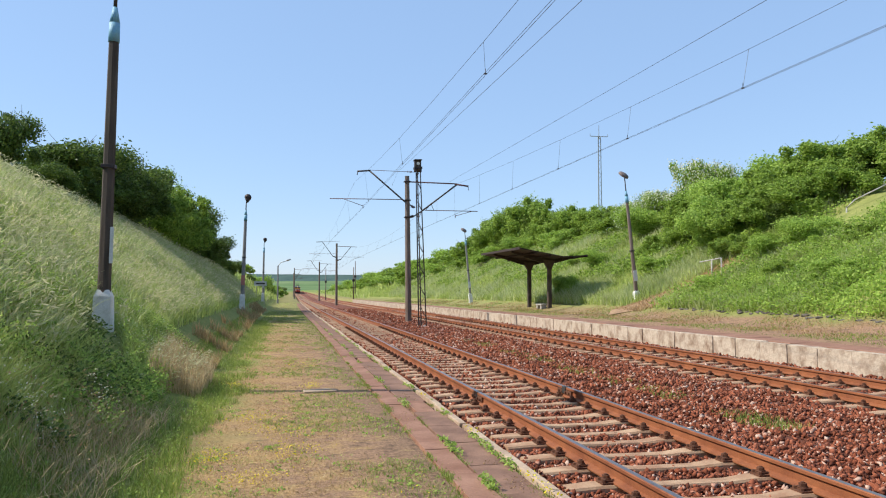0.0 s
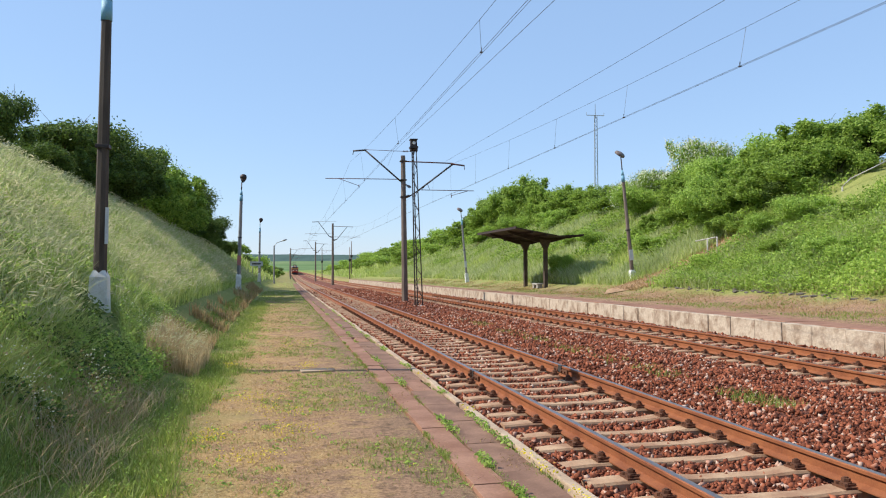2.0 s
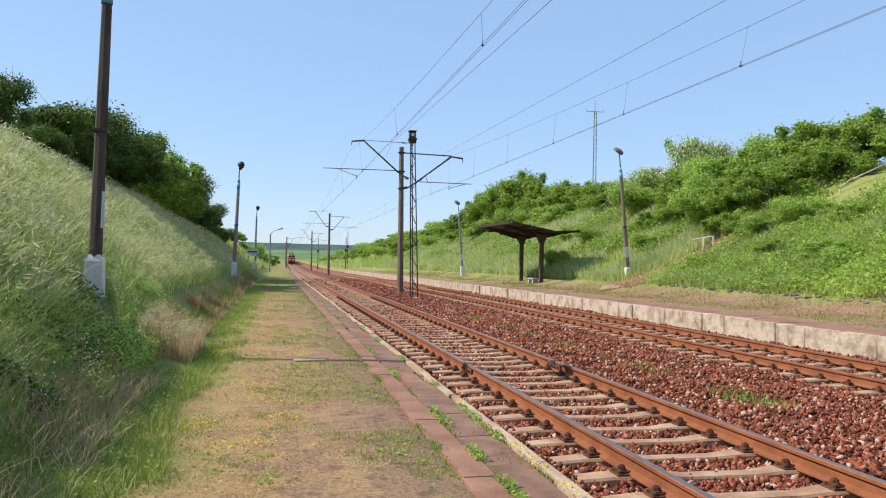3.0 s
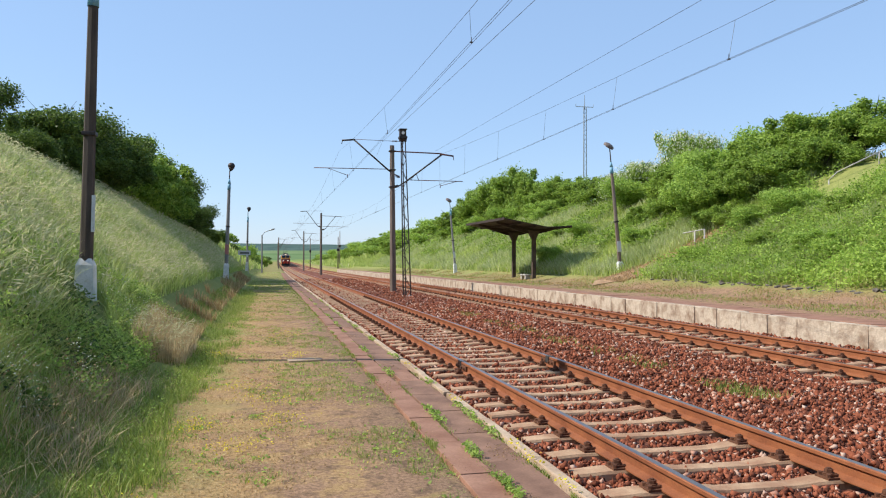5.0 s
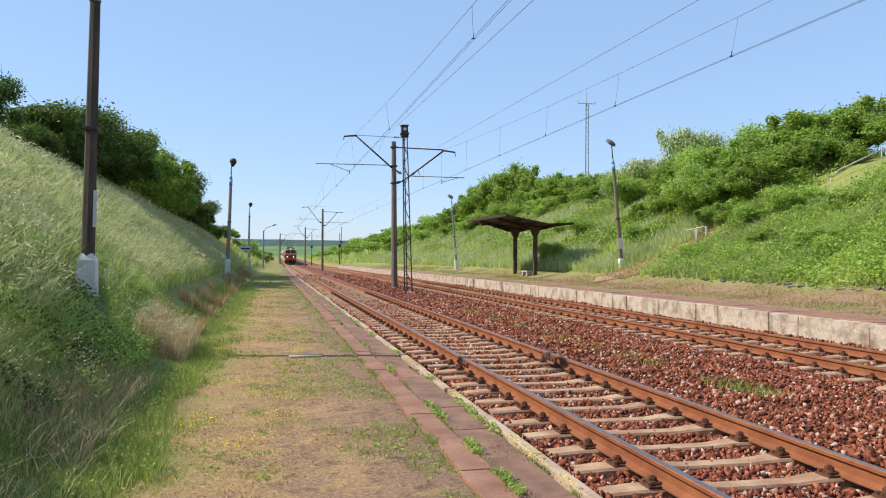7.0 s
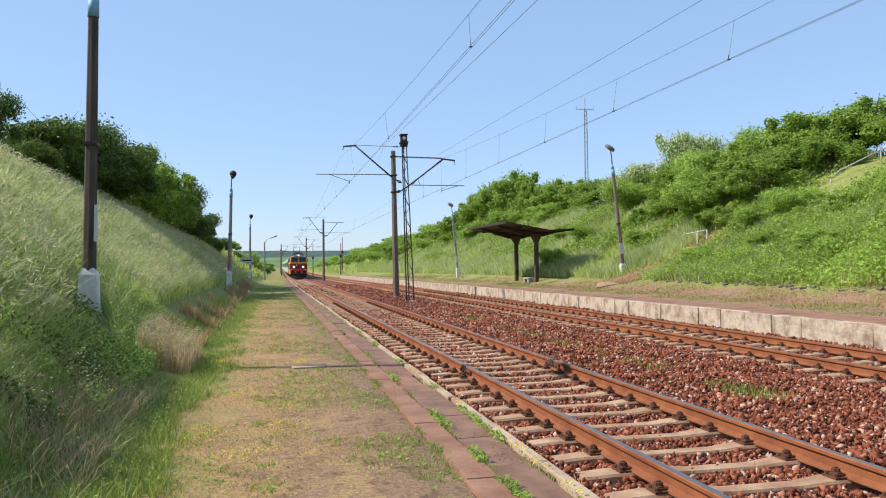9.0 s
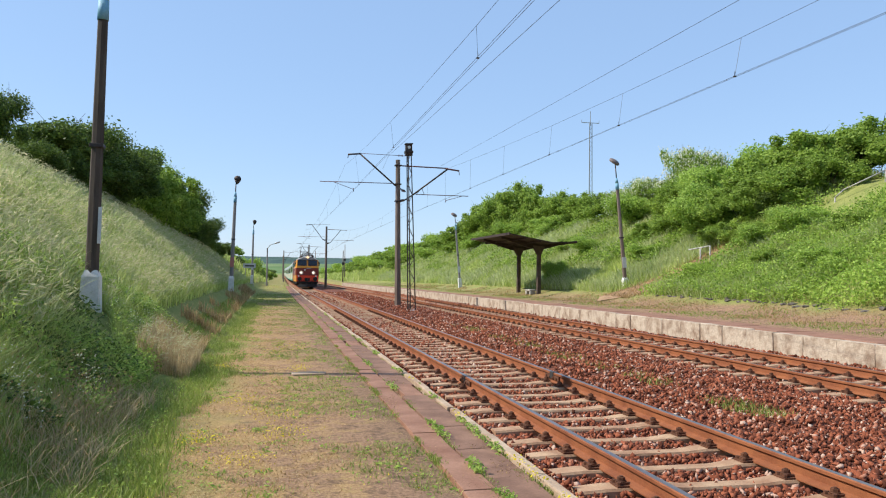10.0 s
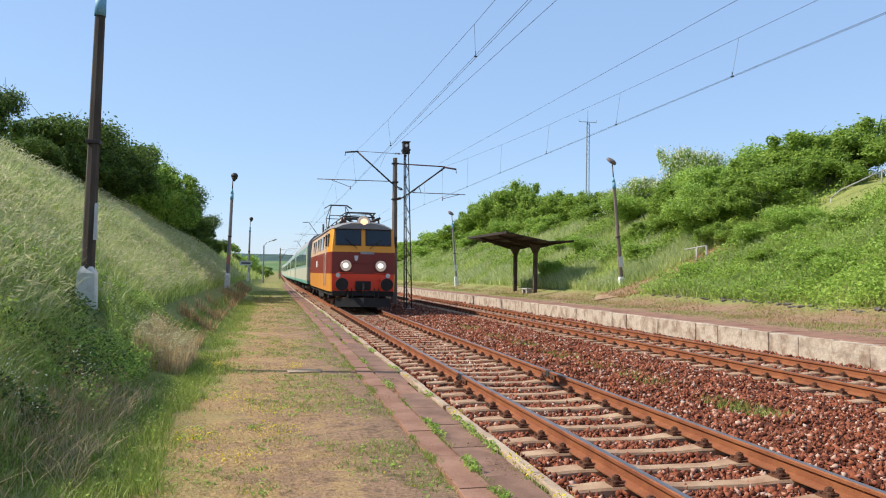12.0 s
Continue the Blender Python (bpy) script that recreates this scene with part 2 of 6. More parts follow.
M["grey_pole"] = worn("pale_grey_concrete", (0.2, 0.19, 0.185, 1), (0.3, 0.285, 0.27, 1), 2.0, 60.0, 0.85, stretch=(5, 5, 0.6))
M["pale_steel"] = worn("pale_painted_pipe", (0.5, 0.48, 0.44, 1), (0.34, 0.31, 0.27, 1), 6.0, 60.0, 0.6)


# ---- mesh helpers ----
def mesh_of(name, verts, faces, material, smooth=False):
    me = bpy.data.meshes.new(name)
    me.from_pydata([tuple(v) for v in verts], [], faces)
    for m in (material if isinstance(material, (list, tuple)) else [material]):
        me.materials.append(m)
    if smooth:
        me.shade_smooth()
    me.update()
    return me


def fast_mesh(name, verts, faces, material):
    """verts (n, 3) and faces (m, k) as arrays, all faces with k corners."""
    me = bpy.data.meshes.new(name)
    verts, faces = np.asarray(verts, np.float32), np.asarray(faces, np.int32)
    k = faces.shape[1]
    me.vertices.add(len(verts))
    me.vertices.foreach_set("co", verts.ravel())
    me.loops.add(faces.size)
    me.loops.foreach_set("vertex_index", faces.ravel())
    me.polygons.add(len(faces))
    me.polygons.foreach_set("loop_start", np.arange(0, faces.size, k, dtype=np.int32))
    me.materials.append(material)
    me.update(calc_edges=True)
    me.validate()
    return me


def part(name, bm, material, parent, label=""):
    """A bmesh as one mesh object under its thing."""
    me = bpy.data.meshes.new(name)
    bm.to_mesh(me)
    bm.free()
    for m in (material if isinstance(material, (list, tuple)) else [material]):
        me.materials.append(m)
    ob = new(name, me)
    ob.parent = parent
    return tagged(ob, label)


def share(name, me, parent, m):
    ob = new(name, me)
    ob.parent = parent
    ob.matrix_basis = m
    return ob


def thing(name, m, label, category, group="", kind=""):
    ob = new(name)
    ob.empty_display_size = 0.2
    ob.matrix_basis = m
    return tagged(ob, label, category, group, kind)


def box(bm, x0, x1, y0, y1, z0, z1, bevel=0.0, mi=0):
    c = Matrix.Translation(((x0 + x1) / 2, (y0 + y1) / 2, (z0 + z1) / 2)) @ Matrix.Diagonal((abs(x1 - x0), abs(y1 - y0), abs(z1 - z0), 1))
    r = bmesh.ops.create_cube(bm, size=1.0, matrix=c)
    fs = list({f for v in r["verts"] for f in v.link_faces})
    for f in fs:
        f.material_index = mi
    if bevel:
        es = list({e for v in r["verts"] for e in v.link_edges})
        out = bmesh.ops.bevel(bm, geom=es, offset=bevel, segments=2, affect="EDGES", profile=0.6)
        for f in out["faces"]:
            f.material_index = mi
    return bm


def rod(bm, a, b, r0, r1=None, seg=8, mi=0):
    """A tapered round bar from a to b."""
    a, b = Vector(a), Vector(b)
    r1 = r0 if r1 is None else r1
    d = b - a
    m = Matrix.Translation((a + b) / 2) @ d.to_track_quat("Z", "Y").to_matrix().to_4x4()
    r = bmesh.ops.create_cone(bm, cap_ends=True, segments=seg, radius1=r0, radius2=r1, depth=d.length, matrix=m)
    for f in {f for v in r["verts"] for f in v.link_faces}:
        f.material_index = mi
        f.smooth = seg > 6 and len(f.verts) == 4
    return bm


def ball(bm, c, r, sx=1, sy=1, sz=1, seg=12, mi=0):
    m = Matrix.Translation(c) @ Matrix.Diagonal((sx, sy, sz, 1))
    o = bmesh.ops.create_uvsphere(bm, u_segments=seg, v_segments=max(6, seg // 2 + 2), radius=r, matrix=m)
    for f in {f for v in o["verts"] for f in v.link_faces}:
        f.material_index, f.smooth = mi, True
    return bm


def prism(bm, outline, axis, lo, hi, mi=0):
    """An outline (list of two coordinates) drawn out along an axis, 0 x, 1 y, 2 z."""
    def at(p, w):
        q = list(p)
        q.insert(axis, w)
        return q
    a = [bm.verts.new(at(p, lo)) for p in outline]
    b = [bm.verts.new(at(p, hi)) for p in outline]
    n = len(a)
    fs = [bm.faces.new(a[::-1]), bm.faces.new(b)]
    for i in range(n):
        fs.append(bm.faces.new((a[i], a[(i + 1) % n], b[(i + 1) % n], b[i])))
    for f in fs:
        f.material_index = mi
    bmesh.ops.recalc_face_normals(bm, faces=fs)
    return bm


def bm_new():
    return bmesh.new()


# ---- the plan ----
TRACK_1, TRACK_2 = 3.66, 9.2      # metres to the right of the eye, at the eye
KERB_L, KERB_R = 2.07, 10.85


def bend(y):
    """The line bears a little to the right past the platforms."""
    if y < 35:
        return 0.0
    return 0.0108 * ((y - 35) ** 2 / 100 if y < 85 else 25 + (y - 85))


def ease(v, a, b):
    t = min(1.0, max(0.0, (v - a) / (b - a)))
    return t * t * (3 - 2 * t)


def dip(y):
    """The line falls gently away."""
    return -1.0 * ease(y, 8, 215)


def centre(track, y):
    if track == 1:
        return TRACK_1 + bend(y)
    return TRACK_2 + bend(y) - 0.9 * min(1.0, max(0.0, y - 10.0) / 190.0)


LEFT = [(-3000, 7.5), (-60, 6.6), (-14, 5.55), (-9.5, 5.25), (-8, 4.75), (-5.2, 2.95), (-2.4, 0.78), (-1.4, 0.06), (-1.0, 0.0), (1.3, 0.0), (1.37, -0.035), (2.0, -0.035), (2.05, -0.34)]
RIGHT = [(10.9, -0.34), (10.95, 0.26), (12.1, 0.3), (14.3, 0.4), (15.4, 0.66), (16.2, 0.95), (17.5, 1.6), (24, 5.4), (27, 6.2), (60, 8), (3000, 9)]
PROFILE = np.array(LEFT + RIGHT)


def height(x, y):
    s = x - bend(y)
    z = float(np.interp(s, PROFILE[:, 0], PROFILE[:, 1]))
    if s < -1.2:
        z *= 1 - 0.97 * ease(y, 95, 190)
        z += 0.22 * noise.noise(Vector((x * 0.35, y * 0.3, 1.0))) * ease(-s, 1.6, 4)
    if s > 14:
        z = 0.4 + (z - 0.4) * (1 - 0.93 * ease(y, 150, 420))
        z += 0.15 * noise.noise(Vector((x * 0.2, y * 0.18, 5.0))) * ease(s, 16, 20)
    return z + dip(y)


def build_ground():
    ss = [-3000, -1200, -500, -200, -100, -60, -40, -28, -20, -16, -14, -12, -10.5, -9.5, -8.8]
    ss += list(np.arange(-8.0, -1.0, 0.5)) + [-1.0, -0.4, 0.3, 0.8, 1.3, 1.37, 1.6, 2.0, 2.05, 4, 7, 10.9, 10.95]
    ss += list(np.arange(11.6, 30, 0.9)) + [33, 38, 45, 60, 90, 150, 300, 700, 1500, 3000]
    ys = [-80, -40, -20, -10] + list(np.arange(-5, 60, 0.8)) + list(np.arange(60, 200, 4)) + list(np.arange(200, 520, 20)) + [600, 800, 1100, 1600, 2400, 4000]
    verts, faces = [], []
    for y in ys:
        for s in ss:
            x = s + bend(y)
            verts.append((x, y, height(x, y)))
    w = len(ss)
    for j in range(len(ys) - 1):
        for i in range(w - 1):
            a = j * w + i
            faces.append((a, a + 1, a + w + 1, a + w))
    ob = new("ground", mesh_of("ground", verts, faces, M["ground"], True))
    tagged(ob, "grassy railway cutting with worn verge and green banks", "ground", kind="structure")


build_ground()


def build_hills():
    """Field slopes far off, and the wooded ridge behind them."""
    for name, y, top, mat, label in (("backdrop_fields", 1500, 16, M["far_field"], "pale green field slopes far beyond the line"),
                                     ("backdrop_hills", 2600, 50, M["far_wood"], "low wooded hills on the horizon")):
        verts, faces, n = [], [], 160
        for i in range(n + 1):
            x = -2600 + 5200 * i / n
            h = top * (0.93 + 0.2 * noise.noise(Vector((x * 0.0016, y, 0))) + 0.03 * noise.noise(Vector((x * 0.02, y, 3))))
            for dy, f in ((-700, -0.15), (-300, 0.7), (0, 1.0), (300, 0.95), (500, 0.2)):
                verts.append((x, y + dy, h * f))
        for i in range(n):
            for j in range(4):
                a = i * 5 + j
                faces.append((a, a + 5, a + 6, a + 1))
        tagged(new(name, mesh_of(name, verts, faces, mat, True)), label, "hills", kind="structure")


build_hills()


# ---- railway ----
def sweep(name, section, track, off, y0, y1, step, mats, index, parent):
    """A rail's section carried along the track."""
    ys = list(np.arange(y0, y1, step)) + [y1]
    verts, faces, mi = [], [], []
    n = len(section)
    for y in ys:
        for a, b in section:
            verts.append((centre(track, y) + off + a, y, b + dip(y)))
    for j in range(len(ys) - 1):
        for i in range(n):
            p, q = j * n + i, j * n + (i + 1) % n
            faces.append((p, p + n, q + n, q))
            mi.append(index[i])
    me = mesh_of(name, verts, faces, mats)
    me.polygons.foreach_set("material_index", mi)
    ob = new(name, me)
    ob.parent = parent
    return ob


RAIL = [(-0.075, -0.15), (-0.075, -0.138), (-0.012, -0.115), (-0.01, -0.045), (-0.035, -0.034), (-0.036, -0.008), (-0.026, 0.0),
        (0.026, 0.0), (0.036, -0.008), (0.035, -0.034), (0.01, -0.045), (0.012, -0.115), (0.075, -0.138), (0.075, -0.15)]
RAIL_INDEX = [0, 0, 0, 0, 0, 0, 1, 0, 0, 0, 0, 0, 0, 0]


def sleeper_mesh():
    bm = bm_new()
    ys = [(-1.25, 0.1, -0.168), (-1.0, 0.115, -0.152), (-0.55, 0.115, -0.152), (-0.3, 0.09, -0.176), (0.3, 0.09, -0.176), (0.55, 0.115, -0.152), (1.0, 0.115, -0.152), (1.25, 0.1, -0.168)]
    rings = []
    for x, w, z in ys:
        rings.append([bm.verts.new(p) for p in ((x, -w, -0.34), (x, -w * 0.95, z - 0.02), (x, -w * 0.82, z), (x, w * 0.82, z), (x, w * 0.95, z - 0.02), (x, w, -0.34))])
    for a, b in zip(rings, rings[1:]):
        for i in range(5):
            bm.faces.new((a[i], b[i], b[i + 1], a[i + 1]))
    bm.faces.new(rings[0])
    bm.faces.new(rings[-1][::-1])
    bmesh.ops.recalc_face_normals(bm, faces=bm.faces)
    me = bpy.data.meshes.new("sleeper")
    bm.to_mesh(me)
    bm.free()
    me.materials.append(M["sleeper"])
    return me


def fastening_mesh():
    """Ribbed plate end with its clamp, bolt, spring washer and nut."""
    bm = bm_new()
    box(bm, -0.075, 0.075, -0.08, 0.08, -0.152, -0.136)
    box(bm, -0.035, 0.05, -0.05, 0.05, -0.136, -0.118, 0.005)
    rod(bm, (0.012, 0, -0.118), (0.012, 0, -0.108), 0.044, seg=10)
    rod(bm, (0.012, 0, -0.106), (0.012, 0, -0.082), 0.034, seg=6)
    rod(bm, (0.012, 0, -0.082), (0.012, 0, -0.072), 0.017, seg=6)
    rod(bm, (0.052, -0.05, -0.136), (0.052, -0.05, -0.112), 0.02, seg=6)
    rod(bm, (0.052, 0.05, -0.136), (0.052, 0.05, -0.112), 0.02, seg=6)
    me = bpy.data.meshes.new("fastening")
    bm.to_mesh(me)
    bm.free()
    me.materials.append(M["fastening"])
    return me


def build_track(no, pitch, head, label):
    t = thing("railway_track", pose(0, 0, 0), label, "railway track", "tracks through the halt")
    for off in (-0.753, 0.753):
        sweep("rail", RAIL, no, off, -30, 700, 5.0, [M["rust"], head], RAIL_INDEX, t)
    sl, fa = sleeper_mesh(), fastening_mesh()
    rng = random.Random(no)
    for i in range(260):
        y = -6 + i * pitch
        x, turn = centre(no, y), rng.uniform(-0.5, 0.5)
        share("sleeper", sl, t, pose(x, y + rng.uniform(-0.02, 0.02), dip(y) + rng.uniform(-0.006, 0.004), 0, 0, turn))
        if 2 < y < (36 if no == 1 else 50):
            for off in (-0.753, 0.753):
                for side in ((-1, 1) if y < 20 else (-1,)):
                    share("fastening", fa, t, pose(x + off + side * 0.1, y, dip(y), 0, 0, 0 if side > 0 else 180))
    if no == 1:
        for off, y in ((-0.753, 11.6), (0.753, 11.95)):
            for side in (-1, 1):
                bm = bm_new()
                box(bm, side * 0.012, side * 0.04, -0.3, 0.3, -0.115, -0.045, 0.006)
                for k in (-0.22, -0.08, 0.08, 0.22):
                    rod(bm, (side * 0.036, k, -0.08), (side * 0.062, k, -0.08), 0.02, seg=6)
                part("fishplate", bm, M["fastening"], t).matrix_basis = pose(centre(1, y) + off, y, dip(y))
            bm = bm_new()
            w = 0.02 if off < 0 else 0.07
            box(bm, -0.05, 0.045, -w, w, -0.1, 0.004, 0.006)
            part("joint_block", bm, M["rubber"], t, "black insulating rail joint").matrix_basis = pose(centre(1, y) + off, y, dip(y))
    # sleepers too far off to pick apart
    vs, fs = [], []
    base = np.array([v.co[:] for v in sl.vertices])
    for i in range(260, 700):
        y = -6 + i * pitch
        k = len(vs) * len(base)
        vs.append(base + np.array([centre(no, y), y, dip(y)]))
        fs += [tuple(k + v for v in p.vertices) for p in sl.polygons]
    ob = new("far_sleepers", mesh_of("far_sleepers", np.concatenate(vs), fs, M["sleeper"]))
    ob.parent = t
    tagged(ob, kind="stuff")
    return t


def build_bed():
    """The ballast between the platforms: an uneven bed, and loose stones on it."""
    def top(s, y):
        c1, c2 = centre(1, y) - bend(y), centre(2, y) - bend(y)
        if abs(s - c1) < 1.28 or abs(s - c2) < 1.28:
            return -0.205 + 0.015 * noise.noise(Vector((s * 2.5, y * 2.5, 0)))
        z = -0.19 + 0.05 * noise.noise(Vector((s * 1.7, y * 1.7, 0))) + 0.05 * noise.noise(Vector((s * 0.5, y * 0.4, 7)))
        mid = (c1 + c2) / 2
        if c1 + 1.3 < s < c2 - 1.3:
            z += 0.05 * (1 - abs(s - mid) / 1.5)
        if s < c1 - 1.3:
            z -= 0.05
        z += 0.07 * ease(s, c2 + 1.2, c2 + 1.5)
        return z
    ss = np.linspace(2.06, 10.9, 46)
    ys = list(np.arange(-8, 40, 0.35)) + list(np.arange(40, 120, 1.5)) + list(np.arange(120, 720, 12))
    verts = [(s + bend(y), y, top(s, y) + dip(y) - 0.012) for y in ys for s in ss]
    w = len(ss)
    faces = [(j * w + i, j * w + i + 1, j * w + w + i + 1, j * w + w + i) for j in range(len(ys) - 1) for i in range(w - 1)]
    bed = new("ballast_bed", mesh_of("ballast_bed", verts, faces, M["ballast_bed"], True))
    tagged(bed, "reddish crushed-stone ballast bed under the tracks", "ballast", kind="structure")
    # stones
    rng = np.random.default_rng(4)
    base = np.array([(1, 0, 0), (-1, 0, 0), (0, 1, 0), (0, -1, 0), (0, 0, 1), (0, 0, -1), (0.75, 0.7, 0.5)], float)
    tri = np.array([(0, 6, 4), (6, 2, 4), (2, 1, 4), (1, 3, 4), (3, 0, 4), (6, 0, 5), (2, 6, 5), (1, 2, 5), (3, 1, 5), (0, 3, 5)])
    cut = [base + 0.42 * rng.uniform(-1, 1, base.shape) for _ in range(24)]
    vs, fs, k = [], [], 0
    while k < 72000:
        y = 3.0 * (30.0 / 3.0) ** rng.random() if rng.random() < 0.85 else rng.uniform(20, 75)
        s = rng.uniform(2.1, 10.85)
        c1, c2 = centre(1, y) - bend(y), centre(2, y) - bend(y)
        d1 = min(abs(abs(s - c1) - 0.753), abs(abs(s - c2) - 0.753))
        if d1 < 0.09:
            continue
        near_rail = abs(s - c1) < 1.27 or abs(s - c2) < 1.27
        if near_rail:
            f = ((y + 6) / 0.6) % 1.0
            if min(f, 1 - f) < 0.19 and rng.random() < (0.8 if abs(s - c1) > 1.0 else 0.93):
                continue
        size = rng.uniform(0.011, 0.029) * (1 + y / 50)
        z = top(s, y) + size * rng.uniform(-0.1, 0.6)
        if near_rail:
            z = min(z, -0.155)
        m = np.array(Euler(rng.uniform(0, 6.28, 3)).to_matrix()) * (size * rng.uniform(0.5, 1.45, 3))
        vs.append(cut[k % 24] @ m.T + np.array([s + bend(y), y, z + dip(y)]))
        fs.append(tri + 7 * k)
        k += 1
    st = new("ballast_stones", fast_mesh("ballast_stones", np.concatenate(vs), np.concatenate(fs), M["ballast"]))
    tagged(st, "loose angular reddish-brown ballast stones", "ballast", kind="stuff")


def build_platform_left():
    p = thing("platform_left", pose(0, 0, 0), "low platform edge of red-brown slabs and a pale kerb", "platform", kind="structure")
    rng = random.Random(5)
    a, b, e = bm_new(), bm_new(), bm_new()
    box(a, -0.12, 0.12, -0.496, 0.496, -0.06, 0.0, 0.006)
    box(b, -0.17, 0.17, -0.494, 0.494, -0.06, 0.0, 0.006)
    box(e, -0.042, 0.042, -0.746, 0.746, -0.4, 0.0, 0.012)
    meshes = []
    for nm, bm, m in (("slab", a, M["paving"]), ("slab", b, M["paving_dark"]), ("kerb_stone", e, M["edge"])):
        me = bpy.data.meshes.new(nm)
        bm.to_mesh(me)
        bm.free()
        me.materials.append(m)
        meshes.append(me)
    for i in range(110):
        y = -4 + i * 1.0
        x = bend(y)
        share("slab", meshes[0], p, pose(x + 1.47 + rng.uniform(-0.01, 0.01), y, dip(y) + 0.012 + rng.uniform(-0.008, 0.008), rng.uniform(-0.3, 0.3), rng.uniform(-0.6, 0.6), rng.uniform(-0.4, 0.4)))
        share("slab", meshes[1 if i % 7 or i < 12 else 0], p, pose(x + 1.775 + rng.uniform(-0.01, 0.01), y + 0.3, dip(y) + 0.008 + rng.uniform(-0.008, 0.006), rng.uniform(-0.3, 0.3), rng.uniform(-0.8, 0.8), rng.uniform(-0.4, 0.4)))
    for i in range(90):
        y = -4 + i * 1.5
        share("kerb_stone", meshes[2], p, pose(bend(y) + 2.02 + rng.uniform(-0.018, 0.018), y, dip(y) + 0.03 + rng.uniform(-0.012, 0.012), 0, 0, rng.uniform(-0.5, 0.5)))


def build_platform_right():
    p = thing("platform_right", pose(0, 0, 0), "raised platform edge of chipped whitewashed kerb blocks", "platform", kind="structure")
    rng = random.Random(6)
    meshes = []
    for i in range(5):
        bm = bm_new()
        box(bm, -0.06, 0.16, -0.498, 0.498, -0.45, 0.0, 0.014)
        for v in bm.verts:
            v.co += Vector((rng.uniform(-0.008, 0.008), rng.uniform(-0.004, 0.004), rng.uniform(-0.012, 0.008)))
        me = bpy.data.meshes.new("kerb_block")
        bm.to_mesh(me)
        bm.free()
        me.materials.append(M["kerb_white"])
        meshes.append(me)
    bm = bm_new()
    box(bm, -0.46, 0.46, -0.49, 0.49, -0.1, 0.0, 0.012)
    top = bpy.data.meshes.new("slab")
    bm.to_mesh(top)
    bm.free()
    top.materials.append(M["paving"])
    for i in range(125):
        y = 2 + i * 1.0
        x = centre(2, y) + 1.68
        share("kerb_block", meshes[rng.randrange(5)], p, pose(x + rng.uniform(-0.012, 0.012), y, dip(y) + 0.34 + rng.uniform(-0.015, 0.01), 0, rng.uniform(-0.8, 0.8), rng.uniform(-0.3, 0.3)))
        share("slab", top, p, pose(x + 0.64, y + 0.2, dip(y) + 0.345 + rng.uniform(-0.01, 0.01), 0, rng.uniform(-0.5, 0.5), 0))


